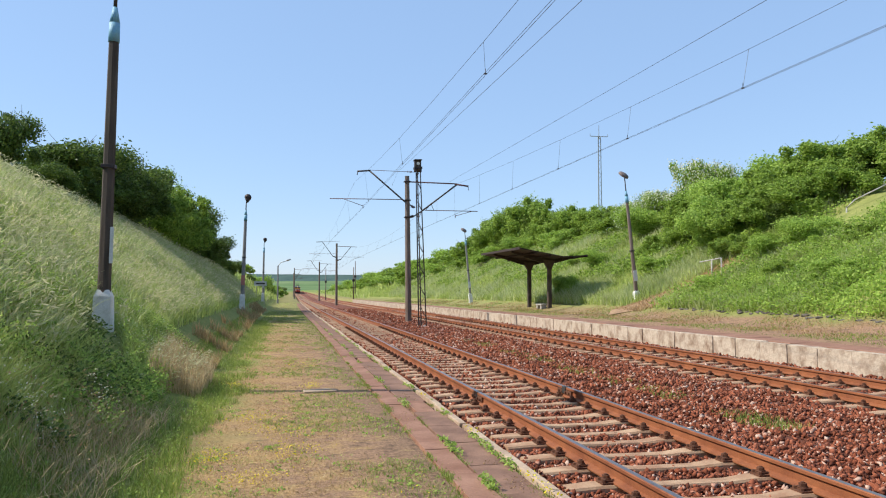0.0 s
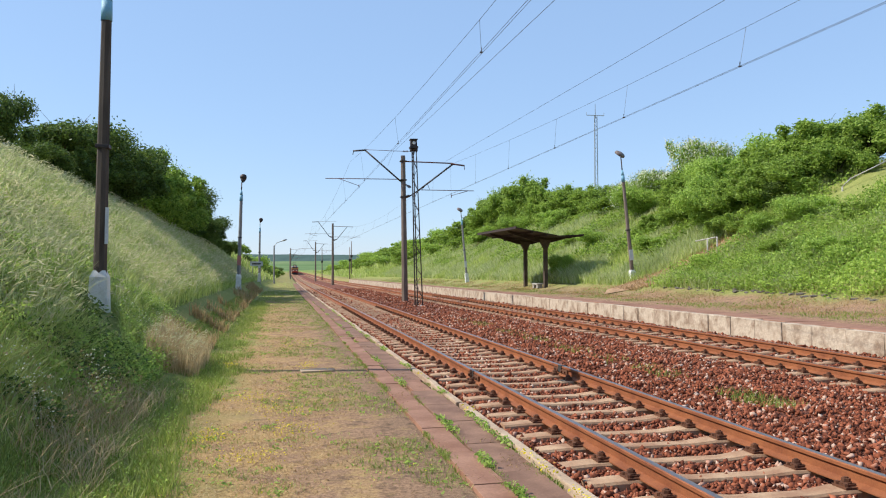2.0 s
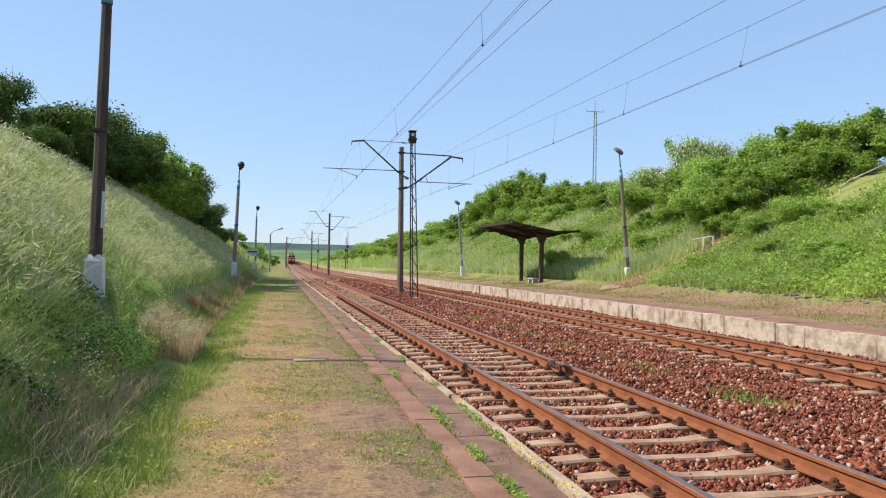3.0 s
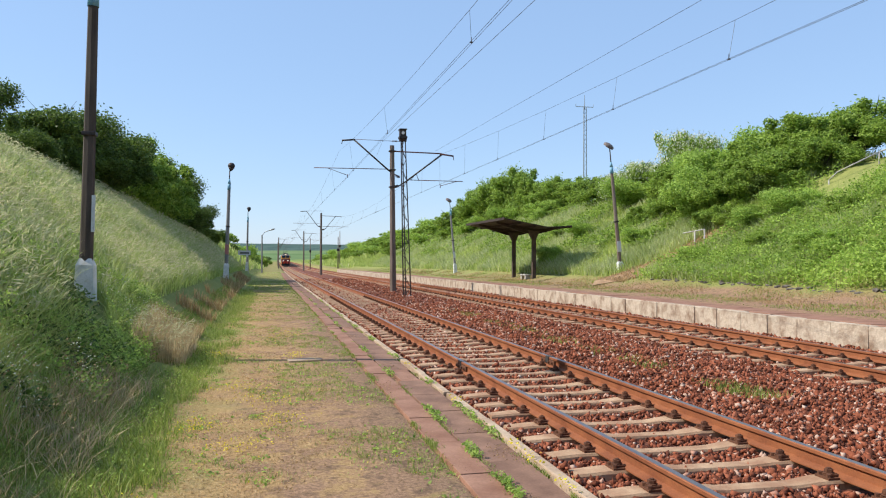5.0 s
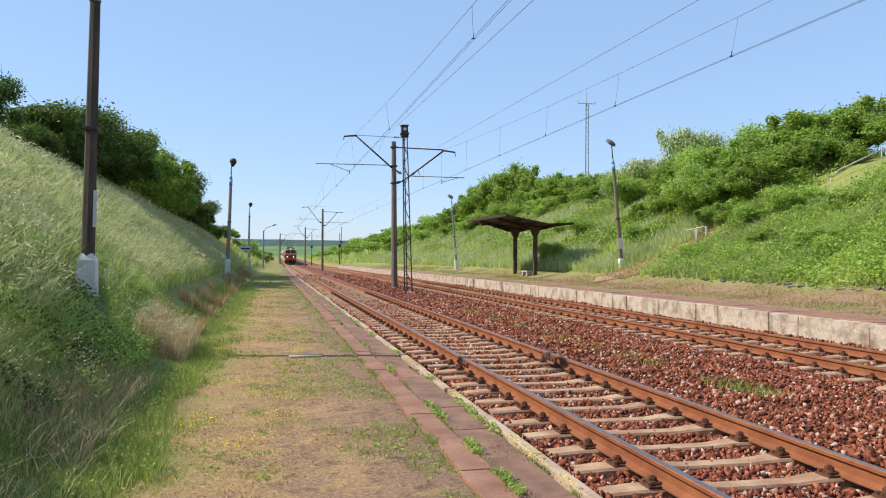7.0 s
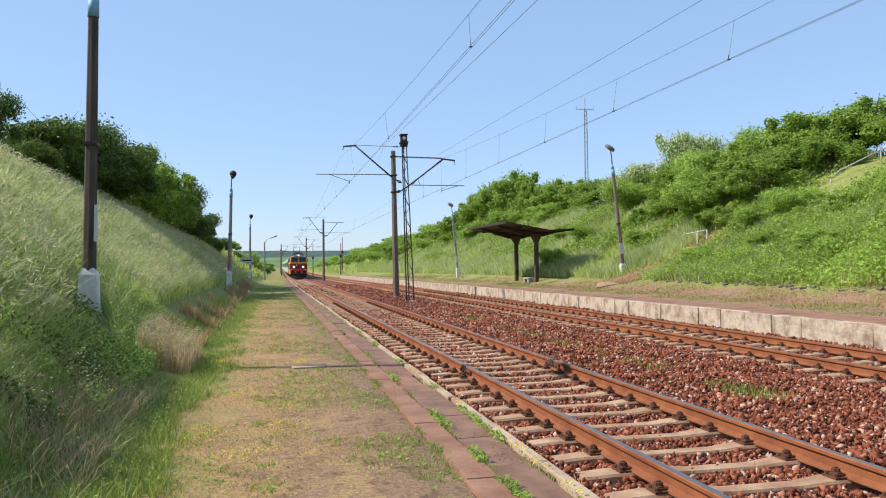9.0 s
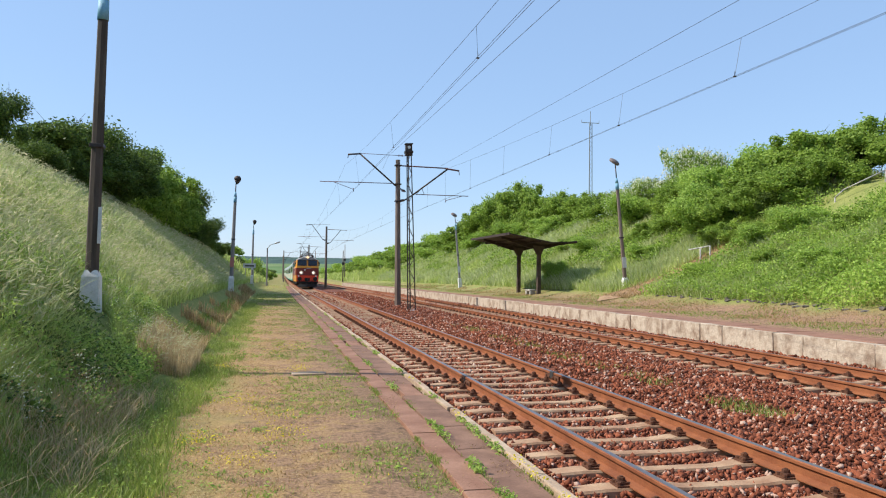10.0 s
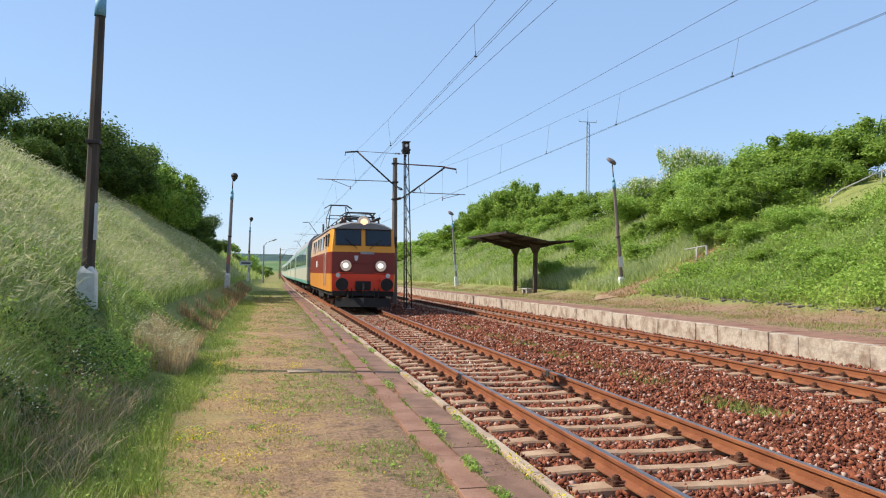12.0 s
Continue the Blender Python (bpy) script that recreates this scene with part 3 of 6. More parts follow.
# ---- overhead line ----
def double_arms(t, tall):
    """The near pair: the left bracket is stayed to the lattice mast behind, the right one to the pole."""
    bm = bm_new()
    rod(bm, (0.42, 0, tall - 1.68), (0.28, 0, tall - 1.66), 0.03)
    rod(bm, (0.2, 0, tall - 1.58), (-0.15, 0, tall - 1.36), 0.036)
    rod(bm, (-0.15, 0, tall - 1.36), (-2.0, 0, tall + 0.25), 0.042)
    rod(bm, (-1.95, 0, tall + 0.27), (-2.65, 0, tall + 0.21), 0.045)
    rod(bm, (-2.62, 0, tall + 0.22), (-2.66, 0, tall + 0.02), 0.02)
    part("bracket", bm, M["steel_dark"], t)
    bm = bm_new()
    rod(bm, (0.44, 0, tall + 0.22), (-2.0, 0, tall + 0.29), 0.013)
    part("tie_rod", bm, M["steel_red"], t)
    bm = bm_new()
    for i in range(4):
        rod(bm, (0.02 + 0.07 * i, 0, tall + 0.233), (0.05 + 0.07 * i, 0, tall + 0.232), 0.05, seg=10)
    part("insulator", bm, M["porcelain"], t)
    bm = bm_new()
    for i in range(4):
        rod(bm, (0.2 + 0.045 * i, 0, tall - 1.6 - 0.018 * i), (0.23 + 0.045 * i, 0, tall - 1.615 - 0.018 * i), 0.075, seg=10)
    part("insulator", bm, M["porcelain"], t)
    bm = bm_new()
    rod(bm, (-0.2, 0, tall - 1.26), (-4.1, 0, tall - 1.24), 0.02)
    rod(bm, (-3.4, 0, tall - 1.25), (-2.36, 0, tall - 1.62), 0.014)
    rod(bm, (-2.36, 0, tall - 1.56), (-2.36, 0, tall - 1.74), 0.02)
    part("registration_arm", bm, M["steel_red"], t)
    bm = bm_new()
    rod(bm, (0.1, 0, tall - 2.2), (0.4, 0, tall - 2.12), 0.036)
    rod(bm, (0.4, 0, tall - 2.12), (0.8, 0, tall - 1.85), 0.036)
    rod(bm, (0.8, 0, tall - 1.85), (2.72, 0, tall - 0.42), 0.042)
    rod(bm, (1.3, 0, tall - 1.48), (1.42, 0, tall - 1.82), 0.014)
    rod(bm, (1.22, 0, tall - 1.56), (1.0, 0, tall - 1.8), 0.014)
    part("bracket", bm, M["steel_dark"], t)
    bm = bm_new()
    for i in range(4):
        rod(bm, (0.14 + 0.05 * i, 0, tall - 2.19 + 0.014 * i), (0.17 + 0.05 * i, 0, tall - 2.18 + 0.014 * i), 0.075, seg=10)
    part("insulator", bm, M["porcelain"], t)
    bm = bm_new()
    rod(bm, (-0.12, 0, tall - 0.3), (2.7, 0, tall - 0.38), 0.034)
    rod(bm, (2.6, 0, tall - 0.4), (3.35, 0, tall - 0.5), 0.045)
    rod(bm, (3.33, 0, tall - 0.5), (3.36, 0, tall - 0.72), 0.018)
    part("tie_rod", bm, M["steel_red"], t)
    bm = bm_new()
    rod(bm, (0.95, 0, tall - 1.82), (3.85, 0, tall - 1.86), 0.02)
    rod(bm, (3.5, 0, tall - 1.87), (2.6, 0, tall - 2.12), 0.014)
    rod(bm, (2.6, 0, tall - 2.06), (2.6, 0, tall - 2.22), 0.02)
    part("registration_arm", bm, M["steel_red"], t)
    for z in (tall - 0.3, tall - 1.3, tall - 2.2):
        bm = bm_new()
        box(bm, -0.17, 0.17, -0.17, 0.17, z - 0.03, z + 0.03, 0.01)
        part("clamp", bm, M["steel_dark"], t)


def mast(y, x, tall, lean, arms, label):
    t = thing("catenary_mast", pose(x, y, dip(y) - 0.3, 0, lean, 0), label, "catenary mast", "catenary masts between the tracks")
    bm = bm_new()
    w0, w1 = 0.15, 0.11
    a = bmesh.ops.create_cone(bm, cap_ends=True, segments=8, radius1=w0 * 1.15, radius2=w1 * 1.1, depth=tall, matrix=Matrix.Translation((0, 0, tall / 2)) @ pose(0, 0, 0, 0, 0, 22.5))
    part("pole", bm, M["mast_brown"], t)
    bm = bm_new()
    box(bm, -0.24, 0.24, -0.24, 0.24, -0.2, 0.1, 0.03)
    part("footing", bm, M["concrete"], t)
    if arms is None:
        double_arms(t, tall)
        return t
    for side, reach in arms:
        z_top, z_low, z_reg = tall - 0.35, tall - 1.75, tall - 1.3
        if side > 0:
            z_low, z_reg = z_low - 0.38, z_reg - 0.38
        bm = bm_new()
        if side < 0:
            rod(bm, (side * 0.1, 0, z_low), (side * 0.45, 0, z_low + 0.12), 0.05, seg=8)
            rod(bm, (side * 0.45, 0, z_low + 0.12), (side * (reach - 0.75), 0, z_top + 0.55), 0.035)
            rod(bm, (side * (reach - 0.8), 0, z_top + 0.55), (side * reach, 0, z_top + 0.5), 0.04)
            part("bracket", bm, M["steel_dark"], t)
            bm = bm_new()
            rod(bm, (0.4, 0, z_top + 0.62), (side * (reach - 0.75), 0, z_top + 0.57), 0.012)
            part("tie_rod", bm, M["steel_red"], t)
        else:
            rod(bm, (0.1, 0, z_low + 0.0), (side * 0.5, 0, z_low + 0.12), 0.05)
            rod(bm, (side * 0.5, 0, z_low + 0.12), (side * (reach - 0.75), 0, z_top - 0.05), 0.035)
            part("bracket", bm, M["steel_dark"], t)
            bm = bm_new()
            rod(bm, (0.1, 0, z_top), (side * reach, 0, z_top - 0.07), 0.03)
            part("tie_rod", bm, M["steel_red"], t)
        bm = bm_new()
        for i in range(4):
            rod(bm, (side * (0.16 + 0.05 * i), 0, z_low + 0.03 + 0.015 * i), (side * (0.19 + 0.05 * i), 0, z_low + 0.04 + 0.015 * i), 0.085, seg=10)
        part("insulator", bm, M["porcelain"], t)
        bm = bm_new()
        rod(bm, (side * 0.15, 0, z_reg), (side * (reach + 0.9), 0, z_reg - 0.02), 0.018)
        rod(bm, (side * (reach + 0.3), 0, z_reg - 0.03), (side * (reach - 0.6), 0, z_reg - 0.3), 0.012)
        part("registration_arm", bm, M["steel_red"], t)
    return t


def wire(name, pts, r, label):
    bm = bm_new()
    for a, b in zip(pts, pts[1:]):
        rod(bm, a, b, r, seg=5)
    me = bpy.data.meshes.new(name)
    bm.to_mesh(me)
    bm.free()
    me.materials.append(M["wire"])
    return tagged(new(name, me), label, "overhead wire", "overhead wires")


MASTS = [-24.0, 41.5, 100.0, 158.0, 216.0, 274.0]


def build_catenary():
    for i, y in enumerate(MASTS[1:4]):
        x = (centre(1, y) + centre(2, y)) / 2 + (0.2 if i == 0 else 0)
        mast(y, x, 7.9, -0.7 if i == 0 else 0.0, None if i == 0 else ((-1, x - centre(1, y)), (1, centre(2, y) - x)), "weathered concrete catenary mast with steel brackets to both sides")
    for no in (1, 2):
        low, mess = [], []
        for a, b in zip(MASTS, MASTS[1:]):
            for i in range(12):
                f = i / 12
                y = a + (b - a) * f
                zig = 0.2 * (1 if (MASTS.index(a) % 2) else -1) * (1 - 2 * f) - (0.18 if no == 2 else 0)
                low.append((centre(no, y) + zig, y, dip(y) + 5.6 - 0.03 * 4 * f * (1 - f)))
                mess.append((centre(no, y), y, dip(y) + 7.2 - (1.05 if no == 1 else 0.85) * 4 * f * (1 - f)))
        for dx in (-0.025, 0.025):
            wire("contact_wire", [(x + dx, y, z) for x, y, z in low], 0.004, "thin twin contact wire above the track")
        w = wire("messenger_wire", mess, 0.0042, "sagging messenger wire that carries the contact wire")
        for i in range(1, len(low), 1 if no == 2 else 2):
            if mess[i][2] - low[i][2] > 0.1 and (i < 13 or i % 2):
                bm = bm_new()
                rod(bm, low[i], mess[i], 0.0035, seg=5)
                x, y, z = low[i]
                box(bm, x - 0.028, x + 0.028, y - 0.02, y + 0.02, z - 0.008, z + 0.014)
                rod(bm, (x, y, z), (x, y, z + 0.1), 0.007, seg=5)
                part("dropper", bm, M["wire"], w)
    wire("feeder_wire", [(TRACK_1 + 0.55, -24, 5.95), (TRACK_1 + 0.8, 10, 5.95), (TRACK_1 + 1.5, 36, 6.9), (TRACK_1 + 2.0, 41.5, 7.0)], 0.005, "spare wire running to the mast")
    wire("feeder_wire", [(x, y, z) for x, y, z in ((8.7, -24, 7.3), (8.7, 12, 6.85), (8.8, 41.5, 7.3))], 0.005, "feeder wire above the far track")


def signal_mast():
    t = thing("signal_mast", pose(6.4, 36.5, -0.3, 0.0, -1.6, 0), "narrow dark lattice signal mast with a lamp box on top", "signal mast")
    H, w0, w1 = 7.45, 0.18, 0.1
    for sx, sy in ((-1, -1), (1, -1), (0, 1)):
        bm = bm_new()
        rod(bm, (sx * w0, sy * w0, 0), (sx * w1, sy * w1, H), 0.032, 0.026, seg=6)
        part("leg", bm, M["steel_dark"], t)
    for i in range(15):
        z0, z1 = H * i / 15, H * (i + 1) / 15
        f0, f1 = w0 + (w1 - w0) * i / 15, w0 + (w1 - w0) * (i + 1) / 15
        s = 1 if i % 2 else -1
        bm = bm_new()
        rod(bm, (s * f0, -f0, z0), (-s * f1, -f1, z1), 0.013, seg=5)
        rod(bm, (s * f0, -f0, z0), (0, f1, z1), 0.013, seg=5)
        part("brace", bm, M["steel_dark"], t)
    bm = bm_new()
    box(bm, -0.3, 0.3, -0.3, 0.3, -0.15, 0.1, 0.03)
    part("footing", bm, M["concrete"], t)
    bm = bm_new()
    box(bm, -0.19, 0.19, -0.19, 0.19, H, H + 0.1, 0.01)
    rod(bm, (-0.17, 0, H - 0.02), (0.17, 0, H - 0.02), 0.12, seg=12)
    part("platform_ring", bm, M["steel_dark"], t)
    bm = bm_new()
    box(bm, -0.15, 0.15, -0.15, 0.15, H + 0.1, H + 0.42, 0.02)
    box(bm, -0.18, 0.18, -0.24, 0.18, H + 0.4, H + 0.44)
    lamp = part("lamp_box", bm, M["steel_dark"], t)
    bm = bm_new()
    rod(bm, (0, -0.152, H + 0.25), (0, -0.175, H + 0.25), 0.075, seg=14)
    part("lens", bm, M["whitewash"], lamp, "pale signal lens")
    return t


# ---- platform lamps, shelter ----
def lamp_post(x, y, z, tall, lean_x, lean_y, label, plate=True, face=-1):
    t = thing("lamp_post", pose(x, y, z, lean_y, lean_x, 0), label, "street lamp", "lamp posts along the platforms")
    bm = bm_new()
    bmesh.ops.create_cone(bm, cap_ends=True, segments=4, radius1=0.205, radius2=0.175, depth=0.7, matrix=Matrix.Translation((0, 0, 0.1)) @ pose(0, 0, 0, 0, 0, 45))
    bmesh.ops.create_cone(bm, cap_ends=True, segments=4, radius1=0.175, radius2=0.115, depth=0.1, matrix=Matrix.Translation((0, 0, 0.5)) @ pose(0, 0, 0, 0, 0, 45))
    part("base_block", bm, M["whitewash"], t, "whitewashed concrete base")
    cap = tall * 0.8
    bm = bm_new()
    bmesh.ops.create_cone(bm, cap_ends=True, segments=8, radius1=0.1, radius2=0.075, depth=cap - 0.5, matrix=Matrix.Translation((0, 0, (cap + 0.5) / 2)))
    part("pole", bm, M["pole_dark"] if y < 20 else M["grey_pole"] if face < 0 or y > 50 else M["mast_brown"], t)
    bm = bm_new()
    box(bm, -0.1, 0.1, -0.1, 0.1, 2.4, 2.46, 0.01)
    part("clamp", bm, M["steel_dark"], t)
    bm = bm_new()
    rod(bm, (0, 0, cap), (0, 0, cap + 0.3), 0.085, 0.08, seg=12)
    rod(bm, (0, 0, cap + 0.3), (0, 0, cap + 0.55), 0.08, 0.035, seg=12)
    part("cap", bm, M["blue_paint"], t, "faded blue sleeve at the pole's top")
    bm = bm_new()
    rod(bm, (0, 0, cap + 0.5), (0, 0, tall - 0.15), 0.03, 0.026, seg=8)
    rod(bm, (0, 0, tall - 0.15), (-face * 0.05, -0.1, tall + 0.05), 0.026, 0.024, seg=8)
    part("spigot", bm, M["steel_dark"], t)
    bm = bm_new()
    if face < 0:
        ball(bm, (0.08, -0.12, tall + 0.14), 0.19, 0.95, 1.0, 0.85, 14)
        rod(bm, (0.05, -0.08, tall - 0.14), (0.08, -0.12, tall + 0.06), 0.04, 0.165, seg=14)
    else:
        ball(bm, (0, 0, 0), 0.25, 1.05, 1.0, 0.42, 16)
        rod(bm, (0, 0, -0.03), (0, 0, -0.07), 0.26, 0.25, seg=16)
        bm.transform(pose(-0.1, -0.15, tall + 0.13, 28, 32, 0))
    part("lamp_head", bm, M["steel_dark"] if face < 0 else M["lamp_pan"], t, "weathered round lamp head")
    if plate:
        bm = bm_new()
        if y < 20:
            box(bm, 0.075, 0.125, -0.11, -0.09, 0.95, 1.5, 0.002)
        else:
            box(bm, -0.1, 0.1, -0.112, -0.1, 1.0, 1.5, 0.002)
        part("plate", bm, M["faded_red"] if 40 < y < 45 else M["white_sheet"], t, "faded red plate" if 40 < y < 45 else "small pale plate on the pole")
    return t


def arm_lamp(x, y, z, tall):
    t = thing("lamp_post", pose(x, y, z), "grey platform lamp post with a bent arm", "street lamp", "lamp posts along the platforms")
    bm = bm_new()
    bmesh.ops.create_cone(bm, cap_ends=True, segments=8, radius1=0.12, radius2=0.08, depth=tall + 0.3, matrix=Matrix.Translation((0, 0, tall / 2 - 0.15)))
    part("pole", bm, M["grey_pole"], t)
    bm = bm_new()
    rod(bm, (0, 0, tall - 0.1), (0.35, 0, tall + 0.4), 0.045, seg=8)
    rod(bm, (0.35, 0, tall + 0.4), (1.0, 0, tall + 0.62), 0.045, seg=8)
    part("arm", bm, M["steel_grey"], t)
    bm = bm_new()
    ball(bm, (0, 0, 0), 0.2, 2.0, 1.0, 0.55, 12)
    bm.transform(pose(1.3, 0, tall + 0.74, 0, -18, 0))
    part("lamp_head", bm, M["steel_grey"], t, "flat oval lamp head")


def shelter():
    """Two posts carry a thin roof: a long wing that rises towards the track, a short flat one behind."""
    t = thing("platform_shelter", pose(14.75, 44.4, 0.38), "dark open platform shelter with a tilted roof on two posts", "shelter")
    for y in (-1.85, 1.85):
        bm = bm_new()
        prism(bm, [(-0.1, 0), (0.1, 0), (0.1, 2.25), (0.32, 2.72), (-0.4, 2.78), (-0.1, 2.25)], 1, y - 0.11, y + 0.11)
        part("post", bm, M["shelter_post"], t)
        bm = bm_new()
        prism(bm, [(-0.45, 2.6), (0.36, 2.6), (1.15, 2.8), (1.15, 2.88), (0.0, 2.84), (-2.2, 3.24), (-2.2, 3.14)], 1, y - 0.1, y + 0.1)
        part("rafter", bm, M["wood_dark"], t)
    for x0, z0, x1, z1 in ((-2.4, 3.28, 0.0, 2.85), (0.03, 2.85, 1.35, 2.92)):
        for i in range(10):
            bm = bm_new()
            y0 = -4.1 + i * 0.82
            prism(bm, [(x0, z0), (x1, z1), (x1, z1 + 0.05), (x0, z0 + 0.05)], 1, y0 + 0.01, y0 + 0.81)
            part("roof_board", bm, M["wood_dark"], t)
    for x, z in ((-2.44, 3.24), (1.36, 2.86)):
        bm = bm_new()
        box(bm, x, x + 0.04, -4.12, 4.12, z, z + 0.13)
        part("fascia", bm, M["wood_dark"], t)
    for x in (-1.5, -0.7, 0.7):
        bm = bm_new()
        z = 2.85 - 0.18 * x if x < 0 else 2.87
        box(bm, x - 0.04, x + 0.04, -4.05, 4.05, z - 0.1, z - 0.01)
        part("purlin", bm, M["wood_dark"], t)
    b = thing("concrete_bench", pose(14.55, 43.4, 0.38), "low pale concrete bench block under the shelter roof", "bench")
    bm = bm_new()
    box(bm, -0.18, 0.18, -0.5, 0.5, 0.2, 0.28, 0.02)
    part("seat", bm, M["concrete"], b)
    for y in (-0.35, 0.35):
        bm = bm_new()
        box(bm, -0.15, 0.15, y - 0.1, y + 0.1, 0, 0.2, 0.01)
        part("leg", bm, M["concrete"], b)


# ---- plants ----
def blades(name, spots, tall, width, material, label, seed, lean=0.35, kind="stuff", tilt=(0.0, 0.0)):
    """spots (n, 3): one bent blade of three triangles at each."""
    rng = np.random.default_rng(seed)
    n = len(spots)
    h = tall * rng.uniform(0.5, 1.25, n)
    if hasattr(width, "__len__"):
        w = np.asarray(width) * rng.uniform(0.7, 1.3, n)
    else:
        w = width * rng.uniform(0.7, 1.3, n)
    a, b = rng.uniform(0, 6.283, n), rng.uniform(0, 6.283, n)
    side = np.stack([np.cos(a), np.sin(a), np.zeros(n)], 1) * w[:, None]
    lay = np.array([0.75 + 1.1 * noise.noise(Vector((q[0] * 0.9, q[1] * 0.7, seed))) for q in np.asarray(spots)]) if tilt[0] else np.ones(n)
    out = np.stack([np.cos(b) + tilt[0] * lay, np.sin(b) + tilt[1] * lay + 0.5 * (lay - 0.75), np.zeros(n)], 1) * (h * rng.uniform(0.1, 1.0, n) * lean)[:, None]
    up = np.stack([np.zeros(n), np.zeros(n), h], 1)
    p = np.asarray(spots)
    v = np.stack([p - side, p + side, p + up * 0.55 + out * 0.35 - side * 0.8, p + up * 0.55 + out * 0.35 + side * 0.8, p + up * 0.92 + out], 1).reshape(-1, 3)
    k = np.arange(n)[:, None] * 5
    f = np.concatenate([k + [0, 1, 3], k + [0, 3, 2], k + [2, 3, 4]], 1).reshape(-1, 3)
    ob = new(name, fast_mesh(name, v, f, material))
    return tagged(ob, label, "grass", kind=kind)


def tufts(name, spots, each, radius, tall, width, material, label, seed, lean=1.0):
    """Small tufts: several blades round each spot."""
    rng = np.random.default_rng(seed + 500)
    q = np.repeat(np.asarray(spots), each, axis=0)
    q[:, :2] += rng.standard_normal((len(q), 2)) * radius
    w = width * (0.7 + q[:, 1] * 0.05)
    return blades(name, q, tall, w, material, label, seed, lean=lean)


def seed_heads(name, spots, low, high, length, wide, label, seed, droop=(0.8, -0.3)):
    """Feathery panicles at the tips of grass: two crossed slim leaves each, nodding with the wind."""
    rng = np.random.default_rng(seed)
    n = len(spots)
    c = np.asarray(spots) + np.stack([np.zeros(n), np.zeros(n), rng.uniform(low, high, n)], 1)
    d = np.stack([droop[0] + 0.7 * rng.standard_normal(n), droop[1] + 0.7 * rng.standard_normal(n), rng.uniform(-0.5, 1.3, n)], 1)
    d /= np.linalg.norm(d, axis=1)[:, None]
    a = np.cross(d, rng.standard_normal((n, 3)))
    a /= np.linalg.norm(a, axis=1)[:, None]
    b = np.cross(d, a)
    L = (length * rng.uniform(0.6, 1.3, n))[:, None]
    w = (wide * rng.uniform(0.7, 1.3, n))[:, None]
    v = np.concatenate([np.stack([c - d * L, c + s * w, c + d * L, c - s * w], 1).reshape(-1, 3) for s in (a, b)])
    ob = new(name, fast_mesh(name, v, np.arange(len(v)).reshape(-1, 4), M["seed_head"]))
    return tagged(ob, label, "grass", kind="stuff")


def spread(n, s0, s1, y0, y1, seed, power=1.0, clump=None, keep=None):
    """Random spots on the ground, thinning out with distance."""
    rng = np.random.default_rng(seed)
    out = []
    while len(out) < n:
        r = rng.random()
        y = y0 * (y1 / y0) ** r if power else y0 + (y1 - y0) * r
        s = rng.uniform(s0, s1)
        if clump is not None and noise.noise(Vector((s * clump[0], y * clump[0], clump[2]))) < clump[1] + rng.uniform(-0.12, 0.12):
            continue
        x = s + bend(y)
        if keep is not None and not keep(x, y):
            continue
        out.append((x, y, height(x, y) - 0.02))
    return np.array(out)


def crown(name, lobes, count, leaf, material, seed, parent=None, inner=0.25):
    """Leaves spread over and inside a few lobes; each leaf is a small folded quad."""
    rng = np.random.default_rng(seed)
    size = np.array([l[3] * l[4] for l in lobes]) ** 0.9
    pick = rng.choice(len(lobes), count, p=size / size.sum())
    L = np.array(lobes)[pick]
    d = rng.standard_normal((count, 3))
    d /= np.linalg.norm(d, axis=1)[:, None]
    r = rng.uniform(inner, 1.0, count) ** 0.6 * np.where(rng.random(count) < 0.25, rng.uniform(1.0, 1.4, count), 1.0)
    bump = np.array([0.85 + 0.35 * noise.noise(Vector((q[0] * 2.3 + p, q[1] * 2.3, q[2] * 2.3))) for q, p in zip(d, pick)])
    c = L[:, :3] + d * (r * bump)[:, None] * np.stack([L[:, 3], L[:, 3], L[:, 4]], 1)
    a = rng.standard_normal((count, 3))
    a /= np.linalg.norm(a, axis=1)[:, None]
    nrm = d + 0.9 * rng.standard_normal((count, 3))
    b = np.cross(nrm, a)
    b /= np.linalg.norm(b, axis=1)[:, None] + 1e-6
    a = np.cross(b, nrm)
    a /= np.linalg.norm(a, axis=1)[:, None] + 1e-6
    s = leaf * rng.uniform(0.6, 1.35, count)[:, None]
    v = np.stack([c - a * s, c + b * s * 0.55, c + a * s, c - b * s * 0.55], 1).reshape(-1, 3)
    v = v[(v[:, 2] > -0.2).reshape(-1, 4).all(1).repeat(4)]
    f = np.arange(len(v)).reshape(-1, 4)
    ob = new(name, fast_mesh(name, v, f, material))
    ob.parent = parent
    return ob


